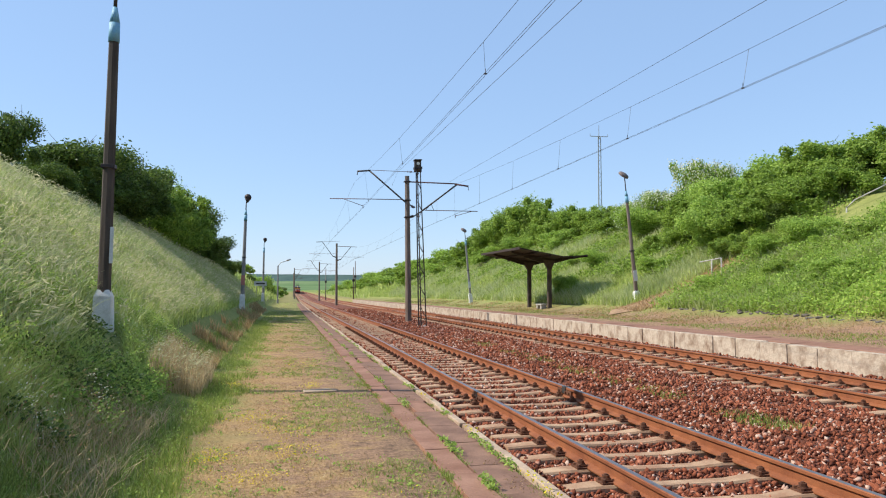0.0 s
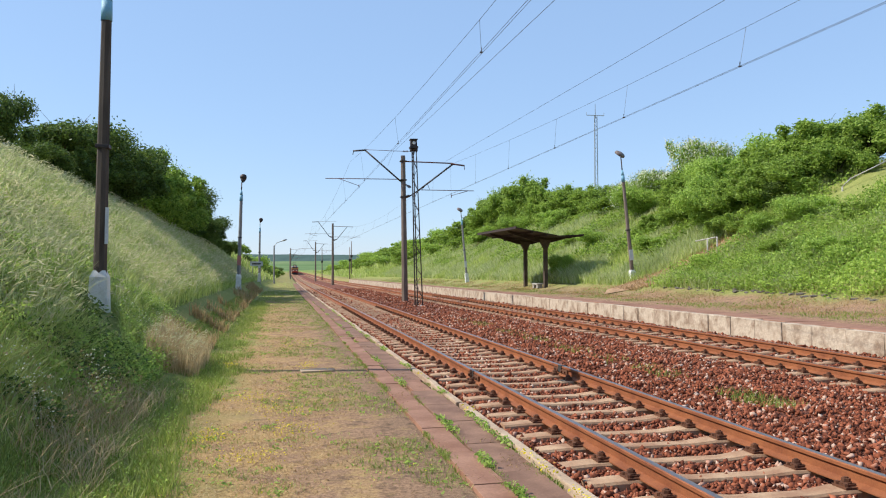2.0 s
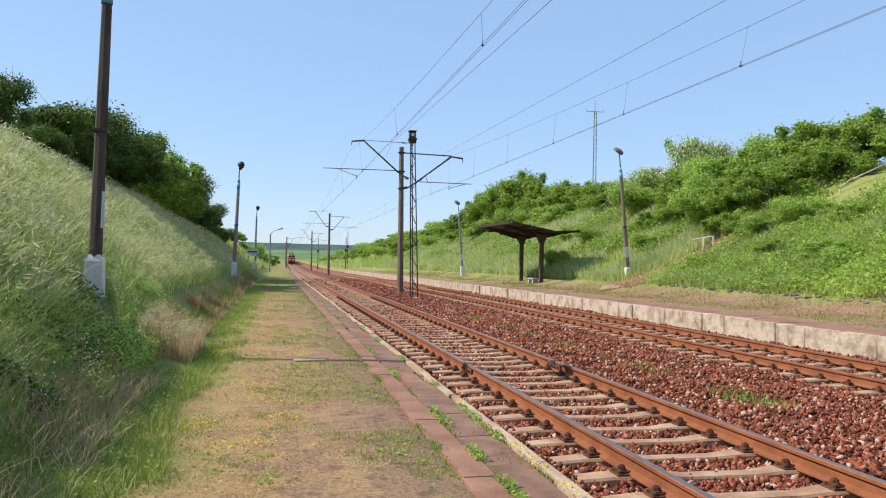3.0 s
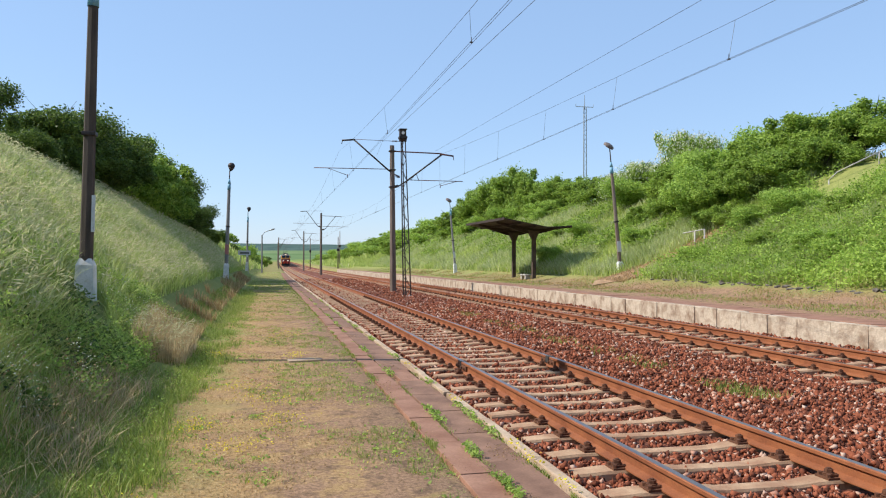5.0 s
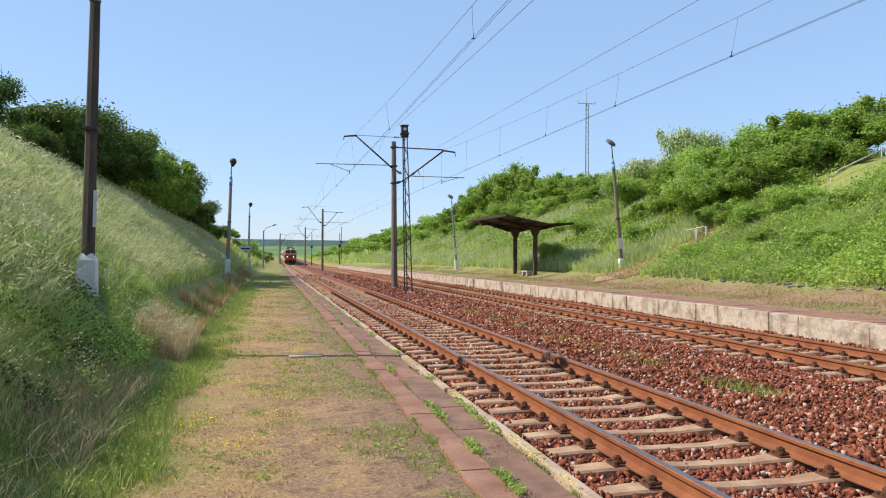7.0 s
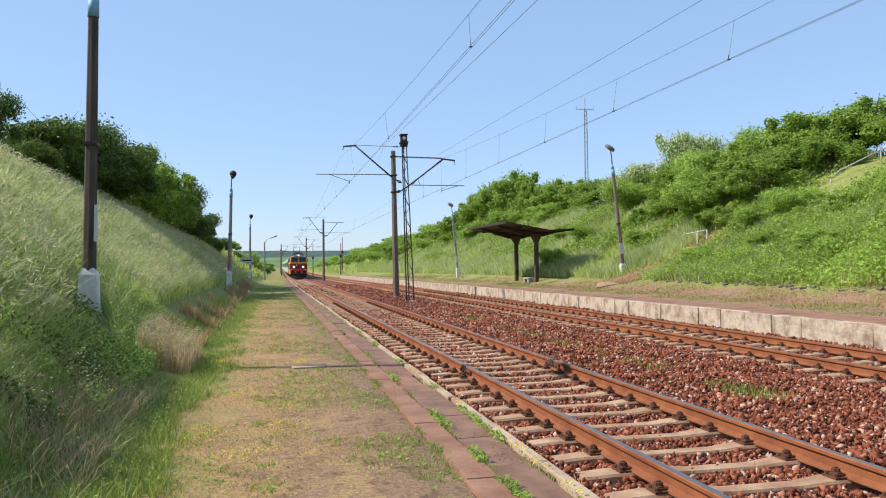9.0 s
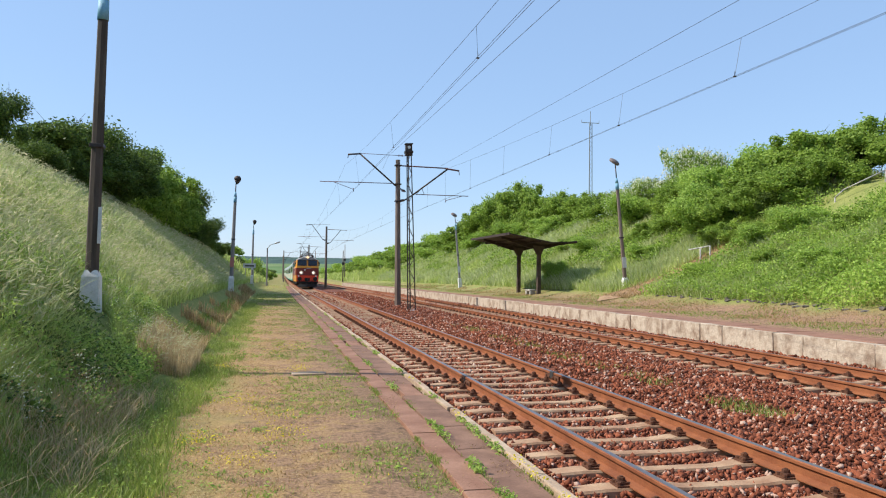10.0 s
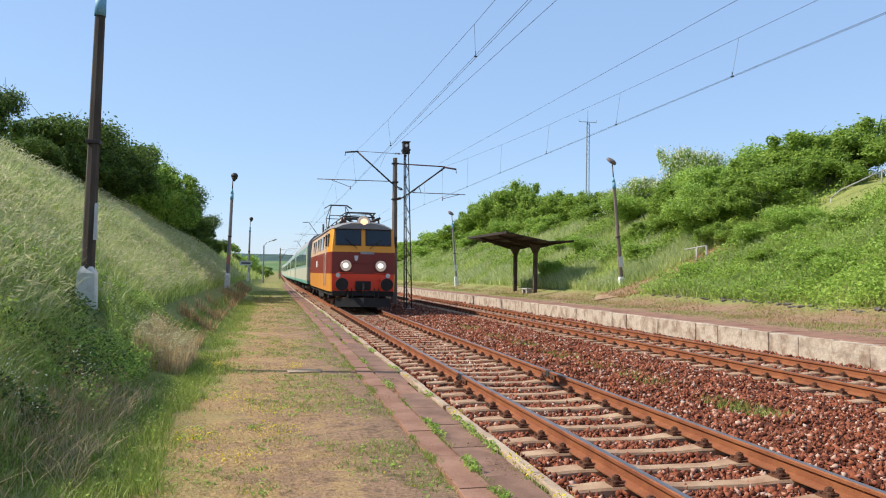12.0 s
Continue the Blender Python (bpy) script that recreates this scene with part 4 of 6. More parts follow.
def bush(seed, wide, tall, count, leaf, mat, label, category="bush", blossom=0, m=None, trunk=True):
    rng = random.Random(seed)
    t = thing("tree" if category == "tree" else "bush", m or pose(0, 0, 0), label, category, "trees and bushes on the banks")
    lobes = []
    for i in range(9):
        a, r = rng.uniform(0, 6.283), wide * rng.uniform(0.1, 0.62)
        z = tall * rng.uniform(0.22, 0.78)
        rr = wide * rng.uniform(0.25, 0.45)
        lobes.append((math.cos(a) * r, math.sin(a) * r, z, rr, min(rr * rng.uniform(0.7, 1.0), tall * 0.42)))
    for i in range(22):
        a, r = rng.uniform(0, 6.283), wide * rng.uniform(0.2, 0.75)
        lobes.append((math.cos(a) * r, math.sin(a) * r, tall * rng.uniform(0.35, 0.92) * (1.1 - 0.5 * r / wide), wide * rng.uniform(0.1, 0.17), wide * rng.uniform(0.1, 0.19)))
    crown("crown", lobes, count, leaf, mat, seed, t)
    if blossom:
        crown("blossom", [(x, y, z + 0.05, r * 1.04, q * 1.04) for x, y, z, r, q in lobes], blossom, leaf * 1.1, M["blossom"], seed + 50, t, 0.9)
    if trunk:
        bm = bm_new()
        for i in range(5):
            x, y, z = lobes[i][:3]
            mid = Vector((x * 0.35 + rng.uniform(-0.1, 0.1), y * 0.35, z * 0.55))
            rod(bm, (x * 0.06, y * 0.06, -0.3), mid, 0.05 * wide * 0.5 + 0.02, 0.03, seg=6)
            rod(bm, mid, (x, y, z), 0.03, 0.012, seg=5)
            for j in range(4):
                e = Vector((x, y, z)) + Vector((rng.uniform(-1, 1), rng.uniform(-1, 1), rng.uniform(0, 1))) * lobes[i][3] * 1.05
                rod(bm, mid.lerp(Vector((x, y, z)), 0.7), e, 0.014, 0.005, seg=4)
        part("trunk", bm, M["bark"], t)
    return t


build_track(1, 0.6, M["rail_top"], "railway track with polished rails on concrete sleepers")
build_track(2, 0.6, M["rail_top_dull"], "railway track with dull rusty rails on concrete sleepers")
build_bed()
build_platform_left()
build_platform_right()
build_catenary()
signal_mast()
for y in (190.0, 250.0):
    mast(y, centre(1, y) - 2.3, 7.6, 0.0, ((1, 2.3),), "dark catenary mast beside the line with one bracket")
for y, x, z, tall, lx, ly in ((12.8, -2.66, 0.98, 5.45, 1.0, 0), (42, -2.02, 0.72, 5.4, 1.6, 0), (74.5, -1.75, 0.6, 5.3, 0.8, 0)):
    lamp_post(x, y, z, tall, lx, ly, "dark leaning platform lamp post with a whitewashed base")
for y, x, z, tall, lx in ((34.8, 16.4, 0.9, 5.9, -5.5), (62.9, 15.06, 0.6, 5.6, -5.0)):
    lamp_post(x, y, z, tall, lx, 0, "grey leaning platform lamp post with a whitewashed base", face=1)
arm_lamp(-1.1 + bend(107), 107, height(-1.1 + bend(107), 107), 5.0)
shelter()


# ---- train ----
def shell(rings, mats, index, caps, ends=None):
    """Loft through rings of equal length; index: material by segment; caps: material by level pair, front and back."""
    bm = bm_new()
    vs = [[bm.verts.new(p) for p in r] for r in rings]
    n = len(rings[0])
    for a, b in zip(vs, vs[1:]):
        for i in range(n - 1):
            f = bm.faces.new((a[i], a[i + 1], b[i + 1], b[i]))
            f.material_index = (ends if ends and (a is vs[0] or b is vs[-1] or a is vs[1] or b is vs[-2]) else index)[i]
    for r, c in ((vs[0], caps), (vs[-1], caps)):
        for i in range(n // 2):
            j = n - 1 - i
            if j - 1 > i + 1:
                f = bm.faces.new((r[i], r[i + 1], r[j - 1], r[j]))
                f.material_index = c[i]
            elif j - 1 == i + 1 and j - i >= 2:
                f = bm.faces.new((r[i], r[i + 1], r[j]))
                f.material_index = c[i]
    bmesh.ops.remove_doubles(bm, verts=bm.verts, dist=1e-4)
    bmesh.ops.recalc_face_normals(bm, faces=bm.faces)
    return bm


def bogie(parent, y, wheel_r, base, axles=2):
    bm = bm_new()
    for s in (-1, 1):
        box(bm, s * 0.98, s * 1.12, y - base / 2 - 0.7, y + base / 2 + 0.7, 0.52, 0.78, 0.03)
        for k in (-1, 1):
            box(bm, s * 0.96, s * 1.2, y + k * base / 2 - 0.2, y + k * base / 2 + 0.2, 0.38, 0.78, 0.04)
        for k in (-0.5, 0.5):
            rod(bm, (s * 1.1, y + k, 0.5), (s * 1.1, y + k, 0.95), 0.09, seg=8)
    box(bm, -0.95, 0.95, y - 0.3, y + 0.3, 0.5, 0.8, 0.02)
    b = part("bogie", bm, M["loco_black"], parent)
    for k in (-1, 1):
        bm = bm_new()
        yy = y + k * base / 2
        rod(bm, (-0.72, yy, wheel_r), (0.72, yy, wheel_r), 0.08, seg=10)
        for s in (-1, 1):
            rod(bm, (s * 0.69, yy, wheel_r), (s * 0.82, yy, wheel_r), wheel_r, seg=24)
            rod(bm, (s * 0.665, yy, wheel_r), (s * 0.69, yy, wheel_r), wheel_r + 0.03, seg=24)
        part("wheelset", bm, M["loco_steel"], b)


def buffer(parent, x, y, z, s):
    bm = bm_new()
    rod(bm, (x, y, z), (x, y + s * 0.35, z), 0.12, 0.1, seg=12)
    rod(bm, (x, y + s * 0.35, z), (x, y + s * 0.56, z), 0.07, seg=12)
    rod(bm, (x, y + s * 0.56, z), (x, y + s * 0.6, z), 0.25, 0.24, seg=20)
    part("buffer", bm, M["loco_black"], parent)


def pantograph(parent, y, raised):
    bm = bm_new()
    for sx in (-0.6, 0.6):
        for sy in (-0.7, 0.7):
            rod(bm, (sx, y + sy, 3.5), (sx, y + sy, 3.78), 0.07, seg=8)
    part("insulator", bm, M["porcelain"], parent)
    bm = bm_new()
    box(bm, -0.65, 0.65, y - 0.75, y - 0.67, 3.76, 3.82)
    box(bm, -0.65, 0.65, y + 0.67, y + 0.75, 3.76, 3.82)
    top = raised if raised else 4.02
    mid_y, mid_z = (1.35, 3.82 + (top - 3.82) * 0.5) if raised else (1.7, 3.9)
    for s in (-1, 1):
        for sx in (-0.55, 0.55):
            rod(bm, (sx, y + s * 0.4, 3.82), (sx, y + s * mid_y, mid_z), 0.028, seg=6)
            rod(bm, (sx, y + s * mid_y, mid_z), (sx * 0.72, y + s * 0.15, top - 0.06), 0.02, seg=6)
        rod(bm, (-0.55, y + s * mid_y, mid_z), (0.55, y + s * mid_y, mid_z), 0.02, seg=6)
        rod(bm, (-0.55, y + s * 0.4, 3.82), (0.55, y + s * mid_y, mid_z), 0.014, seg=5)
    for s in (-1, 1):
        rod(bm, (-0.46, y + s * 0.15, top), (0.46, y + s * 0.15, top), 0.025, seg=6)
        for sx in (-1, 1):
            rod(bm, (sx * 0.46, y + s * 0.15, top), (sx * 0.74, y + s * 0.15, top - 0.18), 0.018, seg=6)
    part("pantograph", bm, M["steel_dark"], parent)


def locomotive():
    t = thing("locomotive", pose(0, 0, 0), "orange, maroon and yellow electric locomotive with lit headlights", "locomotive")
    WF, W, L = 1.24, 1.32, 15.2
    lev = [(0.72, 0.0, 0), (1.42, 0.02, 0), (2.28, 0.01, 0), (2.5, 0.0, 0.05), (3.2, -0.07, 0.22)]

    def ring(y, w, k):
        left = [(-(w + dx), y + k * dy, z) for z, dx, dy in lev]
        return left + [(-x, yy, z) for x, yy, z in reversed(left)]
    rings = [ring(0.0, WF - 0.03, 1), ring(0.06, WF + 0.02, 1), ring(1.3, W, 0.3), ring(L - 1.3, W, -0.3), ring(L - 0.06, WF + 0.02, -1), ring(L, WF - 0.03, -1)]
    bm = shell(rings, None, [0, 1, 2, 2, 5, 2, 2, 1, 0], [3, 1, 4, 4, 4], [0, 1, 4, 4, 5, 4, 4, 1, 0])
    part("body", bm, [M["loco_orange"], M["loco_maroon"], M["loco_cream"], M["loco_red"], M["loco_yellow"], M["loco_roof"]], t)
    rl = [(3.2, -0.02), (3.3, -0.12), (3.42, -0.4), (3.5, -0.75)]

    def rring(y, w, dz):
        left = [(-(w + dx), y, z + (dz if z > 3.25 else 0)) for z, dx in rl]
        return left + [(-x, yy, z) for x, yy, z in reversed(left)]
    rings = [rring(0.12, WF - 0.03, -0.08), rring(0.5, WF, 0.0), rring(1.5, W, 0.02), rring(L - 1.5, W, 0.02), rring(L - 0.5, WF, 0), rring(L - 0.12, WF - 0.03, -0.08)]
    part("roof", shell(rings, None, [0] * 7, [0] * 4), M["loco_roof"], t, "grey curved roof")
    # windscreens
    for s in (-1, 1):
        m = pose(s * 0.595, 0.13, 2.86, -13.6, 0, 0)
        bm = bm_new()
        box(bm, -0.51, 0.51, -0.028, 0.02, -0.335, 0.335, 0.01)
        bm.transform(m)
        w = part("windscreen_frame", bm, M["rubber"], t)
        bm = bm_new()
        box(bm, -0.465, 0.465, -0.034, -0.02, -0.29, 0.29, 0.004)
        bm.transform(m)
        part("windscreen", bm, M["dark_glass"], w)
        bm = bm_new()
        rod(bm, (s * 0.25, -0.02, 2.42), (s * 0.6, 0.03, 2.72), 0.012, seg=5)
        rod(bm, (s * 0.5, 0.02, 2.62), (s * 0.7, 0.05, 2.8), 0.016, seg=5)
        part("wiper", bm, M["rubber"], t)
        # headlight
        bm = bm_new()
        rod(bm, (s * 0.685, 0.06, 1.74), (s * 0.685, -0.1, 1.74), 0.25, 0.235, seg=24)
        h = part("headlight", bm, M["loco_maroon"], t)
        bm = bm_new()
        rod(bm, (s * 0.685, -0.1, 1.74), (s * 0.685, -0.115, 1.74), 0.215, 0.2, seg=24)
        part("reflector", bm, M["reflector"], h, "bright chrome reflector")
        bm = bm_new()
        ball(bm, (s * 0.685 - 0.02, -0.11, 1.75), 0.1, 1.15, 0.3, 1.0, 14)
        part("lens", bm, M["headlight"], h, "glowing warm white lens")
        # marker lamp and steps
        bm = bm_new()
        rod(bm, (s * 0.98, 0.02, 1.36), (s * 0.98, -0.06, 1.36), 0.09, seg=14)
        part("marker_lamp", bm, M["whitewash"], t)
        bm = bm_new()
        box(bm, s * 0.55, s * 1.0, -0.1, 0.0, 1.2, 1.225)
        part("step", bm, M["loco_red"], t)
        bm = bm_new()
        rod(bm, (s * 0.42, -0.06, 1.46), (s * 1.0, -0.06, 1.46), 0.015, seg=6)
        part("handrail", bm, M["loco_red"], t)
        bm = bm_new()
        rod(bm, (s * 0.06, -0.06, 1.83), (s * 0.42, -0.06, 1.85), 0.014, seg=6)
        part("handrail", bm, M["loco_maroon"], t)
        buffer(t, s * 0.87, 0.02, 1.02, -1)
        buffer(t, s * 0.87, L - 0.02, 1.02, 1)
        bm = bm_new()
        box(bm, s * 1.36, s * 1.44, 0.75, 0.82, 2.5, 2.95, 0.01)
        rod(bm, (s * 1.25, 0.85, 2.9), (s * 1.45, 0.8, 2.9), 0.015, seg=5)
        part("mirror", bm, M["rubber"], t)
        # side windows, door, grilles
        bm = bm_new()
        box(bm, s * 1.2, s * 1.33, 0.95, 1.55, 2.5, 3.02, 0.01)
        part("cab_window", bm, M["dark_glass"], t)
        bm = bm_new()
        box(bm, s * 1.25, s * 1.345, 1.75, 2.35, 1.0, 3.08, 0.01)
        d = part("cab_door", bm, M["loco_cream"], t)
        bm = bm_new()
        box(bm, s * 1.25, s * 1.352, 1.88, 2.22, 2.45, 2.98, 0.01)
        part("door_window", bm, M["dark_glass"], d)
        for y in (1.68, 2.42):
            bm = bm_new()
            rod(bm, (s * 1.37, y, 0.9), (s * 1.37, y, 2.2), 0.015, seg=6)
            part("handrail", bm, M["pale_steel"], t)
        for i in range(5):
            bm = bm_new()
            y = 3.6 + i * 1.85
            box(bm, s * 1.22, s * 1.335, y, y + 1.0, 2.42, 3.0, 0.01)
            part("side_window" if i % 2 == 0 else "grille", bm, M["dark_glass"] if i % 2 == 0 else M["loco_roof"], t)
    # top lamp
    bm = bm_new()
    rod(bm, (0, 0.62, 3.47), (0, 0.16, 3.47), 0.2, 0.27, seg=24)
    lamp = part("top_headlight", bm, M["loco_roof"], t)
    bm = bm_new()
    rod(bm, (0, 0.16, 3.47), (0, 0.145, 3.47), 0.25, 0.24, seg=24)
    part("reflector", bm, M["reflector"], lamp, "bright chrome reflector")
    bm = bm_new()
    ball(bm, (0.02, 0.145, 3.47), 0.15, 1.0, 0.25, 1.0, 16)
    part("lens", bm, M["top_light"], lamp, "glowing amber lens")
    # plates, left plain
    bm = bm_new()
    box(bm, -0.12, 0.42, -0.025, 0.01, 2.2, 2.3, 0.004)
    part("number_plate", bm, M["steel_grey"], t, "grey number plate")
    bm = bm_new()
    prism(bm, [(-0.36, 2.14), (-0.2, 2.14), (-0.22, 1.98), (-0.28, 1.92), (-0.34, 1.98)], 1, -0.02, 0.01)
    part("emblem", bm, M["white_sheet"], t, "small white shield")
    bm = bm_new()
    box(bm, 1.32, 1.36, 7.2, 8.2, 1.7, 2.0, 0.004)
    box(bm, -1.36, -1.32, 7.2, 8.2, 1.7, 2.0, 0.004)
    part("side_plate", bm, M["white_sheet"], t)
    # coupling, beam and plough
    for s, y in ((-1, 0.0), (1, L)):
        bm = bm_new()
        box(bm, -1.2, 1.2, y - 0.1, y + 0.1, 0.55, 0.75, 0.02)
        part("buffer_beam", bm, M["loco_black"], t)
        bm = bm_new()
        box(bm, -0.3, 0.3, y - 0.05, y + s * 0.14, 0.78, 1.14, 0.02)
        rod(bm, (0, y, 1.0), (0, y + s * 0.4, 1.0), 0.05, seg=8)
        rod(bm, (0, y + s * 0.36, 1.02), (0, y + s * 0.3, 0.62), 0.035, seg=8)
        for x in (-0.45, 0.45, -0.62, 0.62):
            rod(bm, (x, y + s * 0.1, 0.85), (x * 0.95, y + s * 0.25, 0.5), 0.025, seg=6)
        part("coupling", bm, M["loco_black"], t)
        bm = bm_new()
        for k in (-1, 1):
            vs = [bm.verts.new(p) for p in ((0, y + s * 0.42, 0.5), (0, y + s * 0.5, 0.14), (k * 1.12, y + s * 0.12, 0.14), (k * 1.05, y + s * 0.08, 0.46),
                                            (0, y + s * 0.38, 0.5), (0, y + s * 0.46, 0.14), (k * 1.12, y + s * 0.08, 0.14), (k * 1.05, y + s * 0.04, 0.46))]
            for f in ((0, 1, 2, 3), (7, 6, 5, 4), (0, 3, 7, 4), (1, 5, 6, 2), (3, 2, 6, 7), (0, 4, 5, 1)):
                bm.faces.new([vs[c] for c in f])
            box(bm, k * 0.6 - 0.05, k * 0.6 + 0.05, y - 0.02, y + s * 0.2, 0.4, 0.6)
        bmesh.ops.recalc_face_normals(bm, faces=bm.faces)
        part("plough", bm, M["loco_black"], t)
    bm = bm_new()
    box(bm, -1.2, 1.2, 0.3, L - 0.3, 0.55, 0.74, 0.02)
    box(bm, -1.15, 1.15, 6.0, 9.2, 0.3, 0.72, 0.05)
    part("underframe", bm, M["loco_black"], t)
    bogie(t, 3.6, 0.62, 3.05)
    bogie(t, L - 3.6, 0.62, 3.05)
    # roof gear
    pantograph(t, 2.6, 0)
    pantograph(t, L - 3.0, 5.12)
    bm = bm_new()
    box(bm, -0.6, 0.6, 4.8, 7.0, 3.48, 3.72, 0.06)
    box(bm, -0.55, 0.55, 7.6, 9.8, 3.48, 3.66, 0.06)
    part("roof_box", bm, M["loco_roof"], t)
    bm = bm_new()
    for s in (-1, 1):
        rod(bm, (s * 0.75, 1.2, 3.72), (s * 0.75, 11.0, 3.72), 0.02, seg=6)
        for y in (1.3, 4.0, 6.5, 9.0):
            rod(bm, (s * 0.75, y, 3.4), (s * 0.75, y, 3.72), 0.05, 0.03, seg=8)
    rod(bm, (-0.35, 0.95, 3.5), (-0.7, 0.8, 3.68), 0.05, seg=8)
    rod(bm, (0.35, 0.95, 3.5), (0.75, 0.8, 3.7), 0.05, seg=8)
    rod(bm, (0.3, 0.75, 3.52), (0.55, 0.35, 3.6), 0.045, 0.06, seg=8)
    part("roof_gear", bm, M["steel_dark"], t)
    return t


def coach():
    t = thing("passenger_coach", pose(0, 0, 0), "pale green and cream passenger coach with grey roof", "railway coach", "coaches behind the locomotive")
    L, W = 24.2, 1.4
    lev = [(0.75, -0.02), (0.95, 0.0), (1.75, 0.0), (3.0, 0.0), (3.3, -0.1), (3.6, -0.35), (3.78, -0.8)]

    def ring(y):
        left = [(-(W + dx), y, z) for z, dx in lev]
        return left + [(-x, yy, z) for x, yy, z in reversed(left)]
    idx = [2, 1, 0, 3, 3, 3, 3, 3, 3, 3, 0, 1, 2]
    bm = shell([ring(0.0), ring(L / 2), ring(L)], None, idx, [2, 1, 0, 3, 3, 3, 3])
    part("body", bm, [M["coach_green"], M["coach_cream"], M["coach_teal"], M["coach_roof"]], t)
    bms = bm_new()
    box(bms, -0.012, 0.012, -0.6, 0.6, 1.9, 2.78, 0.01)
    wm = bpy.data.meshes.new("window")
    bms.to_mesh(wm)
    bms.free()
    wm.materials.append(M["dark_glass"])
    bms = bm_new()
    box(bms, -0.014, 0.014, -0.36, 0.36, 0.85, 2.95, 0.01)
    dm = bpy.data.meshes.new("door")
    bms.to_mesh(dm)
    bms.free()
    dm.materials.append(M["coach_cream"])
    for s in (-1, 1):
        for i in range(11):
            share("window", wm, t, pose(s * (W + 0.006), 2.6 + i * 1.9, 0))
        for y in (0.75, L - 0.75):
            share("door", dm, t, pose(s * (W + 0.01), y, 0))
        for y, k in ((0.0, -1), (L, 1)):
            buffer(t, s * 0.87, y, 1.02, k * 0.5)
    bm = bm_new()
    box(bm, -1.2, 1.2, 0.3, L - 0.3, 0.6, 0.78, 0.02)
    box(bm, -1.1, 1.1, 8, 10.5, 0.35, 0.7, 0.03)
    box(bm, -1.1, 1.1, 13, 15.5, 0.35, 0.7, 0.03)
    part("underframe", bm, M["loco_black"], t)
    for y in (0.0, L):
        bm = bm_new()
        box(bm, -0.55, 0.55, y - 0.2, y + 0.2, 1.0, 3.1, 0.05)
        part("gangway", bm, M["rubber"], t)
    bogie(t, 3.2, 0.46, 2.5)
    bogie(t, L - 3.2, 0.46, 2.5)
    return t


LOCO = locomotive()
COACHES = [coach()]
for _ in range(8):
    COACHES.append(copy_thing(COACHES[0], pose(0, 0, 0)))


# ---- bank: path, rails, stones, tower ----
def footpath():
    """A trodden earth path that climbs the bank."""
    line = [(14.6, 33.8), (15.9, 33.1), (17.0, 32.1), (18.0, 31.5), (18.95, 31.2), (19.8, 30.7)]
    rng = random.Random(8)
    verts, faces = [], []
    for i, (x, y) in enumerate(line):
        a, b = Vector(line[max(0, i - 1)]), Vector(line[min(len(line) - 1, i + 1)])
        d = (b - a).normalized()
        n = Vector((-d.y, d.x))
        for k in range(5):
            w = (k / 4 - 0.5) * (2.0 + rng.uniform(-0.2, 0.3))
            px, py = x + n.x * w, y + n.y * w
            verts.append((px, py, height(px, py) + 0.05 - 0.03 * (k in (0, 4))))
    for i in range(len(line) - 1):
        for k in range(4):
            a = i * 5 + k
            faces.append((a, a + 5, a + 6, a + 1))
    tagged(new("footpath", mesh_of("footpath", verts, faces, M["earth"], True)), "dry earth footpath climbing the bank", "path", kind="structure")


def handrail(points, posts, label):
    t = thing("handrail", pose(*points[0][:2], height(*points[0][:2])), label, "handrail", "handrails beside the footpath")
    o = t.matrix_basis.translation
    bm = bm_new()
    for a, b in zip(points, points[1:]):
        rod(bm, Vector(a) - o, Vector(b) - o, 0.028, seg=8)
    part("top_bar", bm, M["pale_steel"], t)
    for x, y, z in posts:
        bm = bm_new()
        rod(bm, Vector((x, y, height(x, y) - 0.3)) - o, Vector((x, y, z)) - o, 0.032, seg=8)
        part("post", bm, M["pale_steel"], t)


def stone_row():
    """Field stones that hold the foot of the bank."""
    w = thing("retaining_wall", pose(0, 0, 0), "low row of grey field stones under the brambles", "stone wall", kind="structure")
    rng = random.Random(21)
    meshes = []
    for i in range(5):
        bm = bm_new()
        bmesh.ops.create_icosphere(bm, subdivisions=1, radius=0.5)
        for v in bm.verts:
            v.co *= rng.uniform(0.8, 1.15)
        me = bpy.data.meshes.new("stone")
        bm.to_mesh(me)
        bm.free()
        me.materials.append(M["fieldstone"])
        meshes.append(me)
    for i in range(44):
        y = 15 + i * 0.35 + rng.uniform(-0.06, 0.06)
        x = 15.45 + rng.uniform(-0.12, 0.12) + 0.012 * (y - 15)
        share("stone", meshes[i % 5], w, pose(x, y, height(x, y) + rng.choice((-0.02, 0.0, 0.03)), 0, 0, rng.uniform(0, 360)) @ Matrix.Diagonal((rng.uniform(0.15, 0.26), rng.uniform(0.2, 0.42), rng.uniform(0.08, 0.14), 1)))


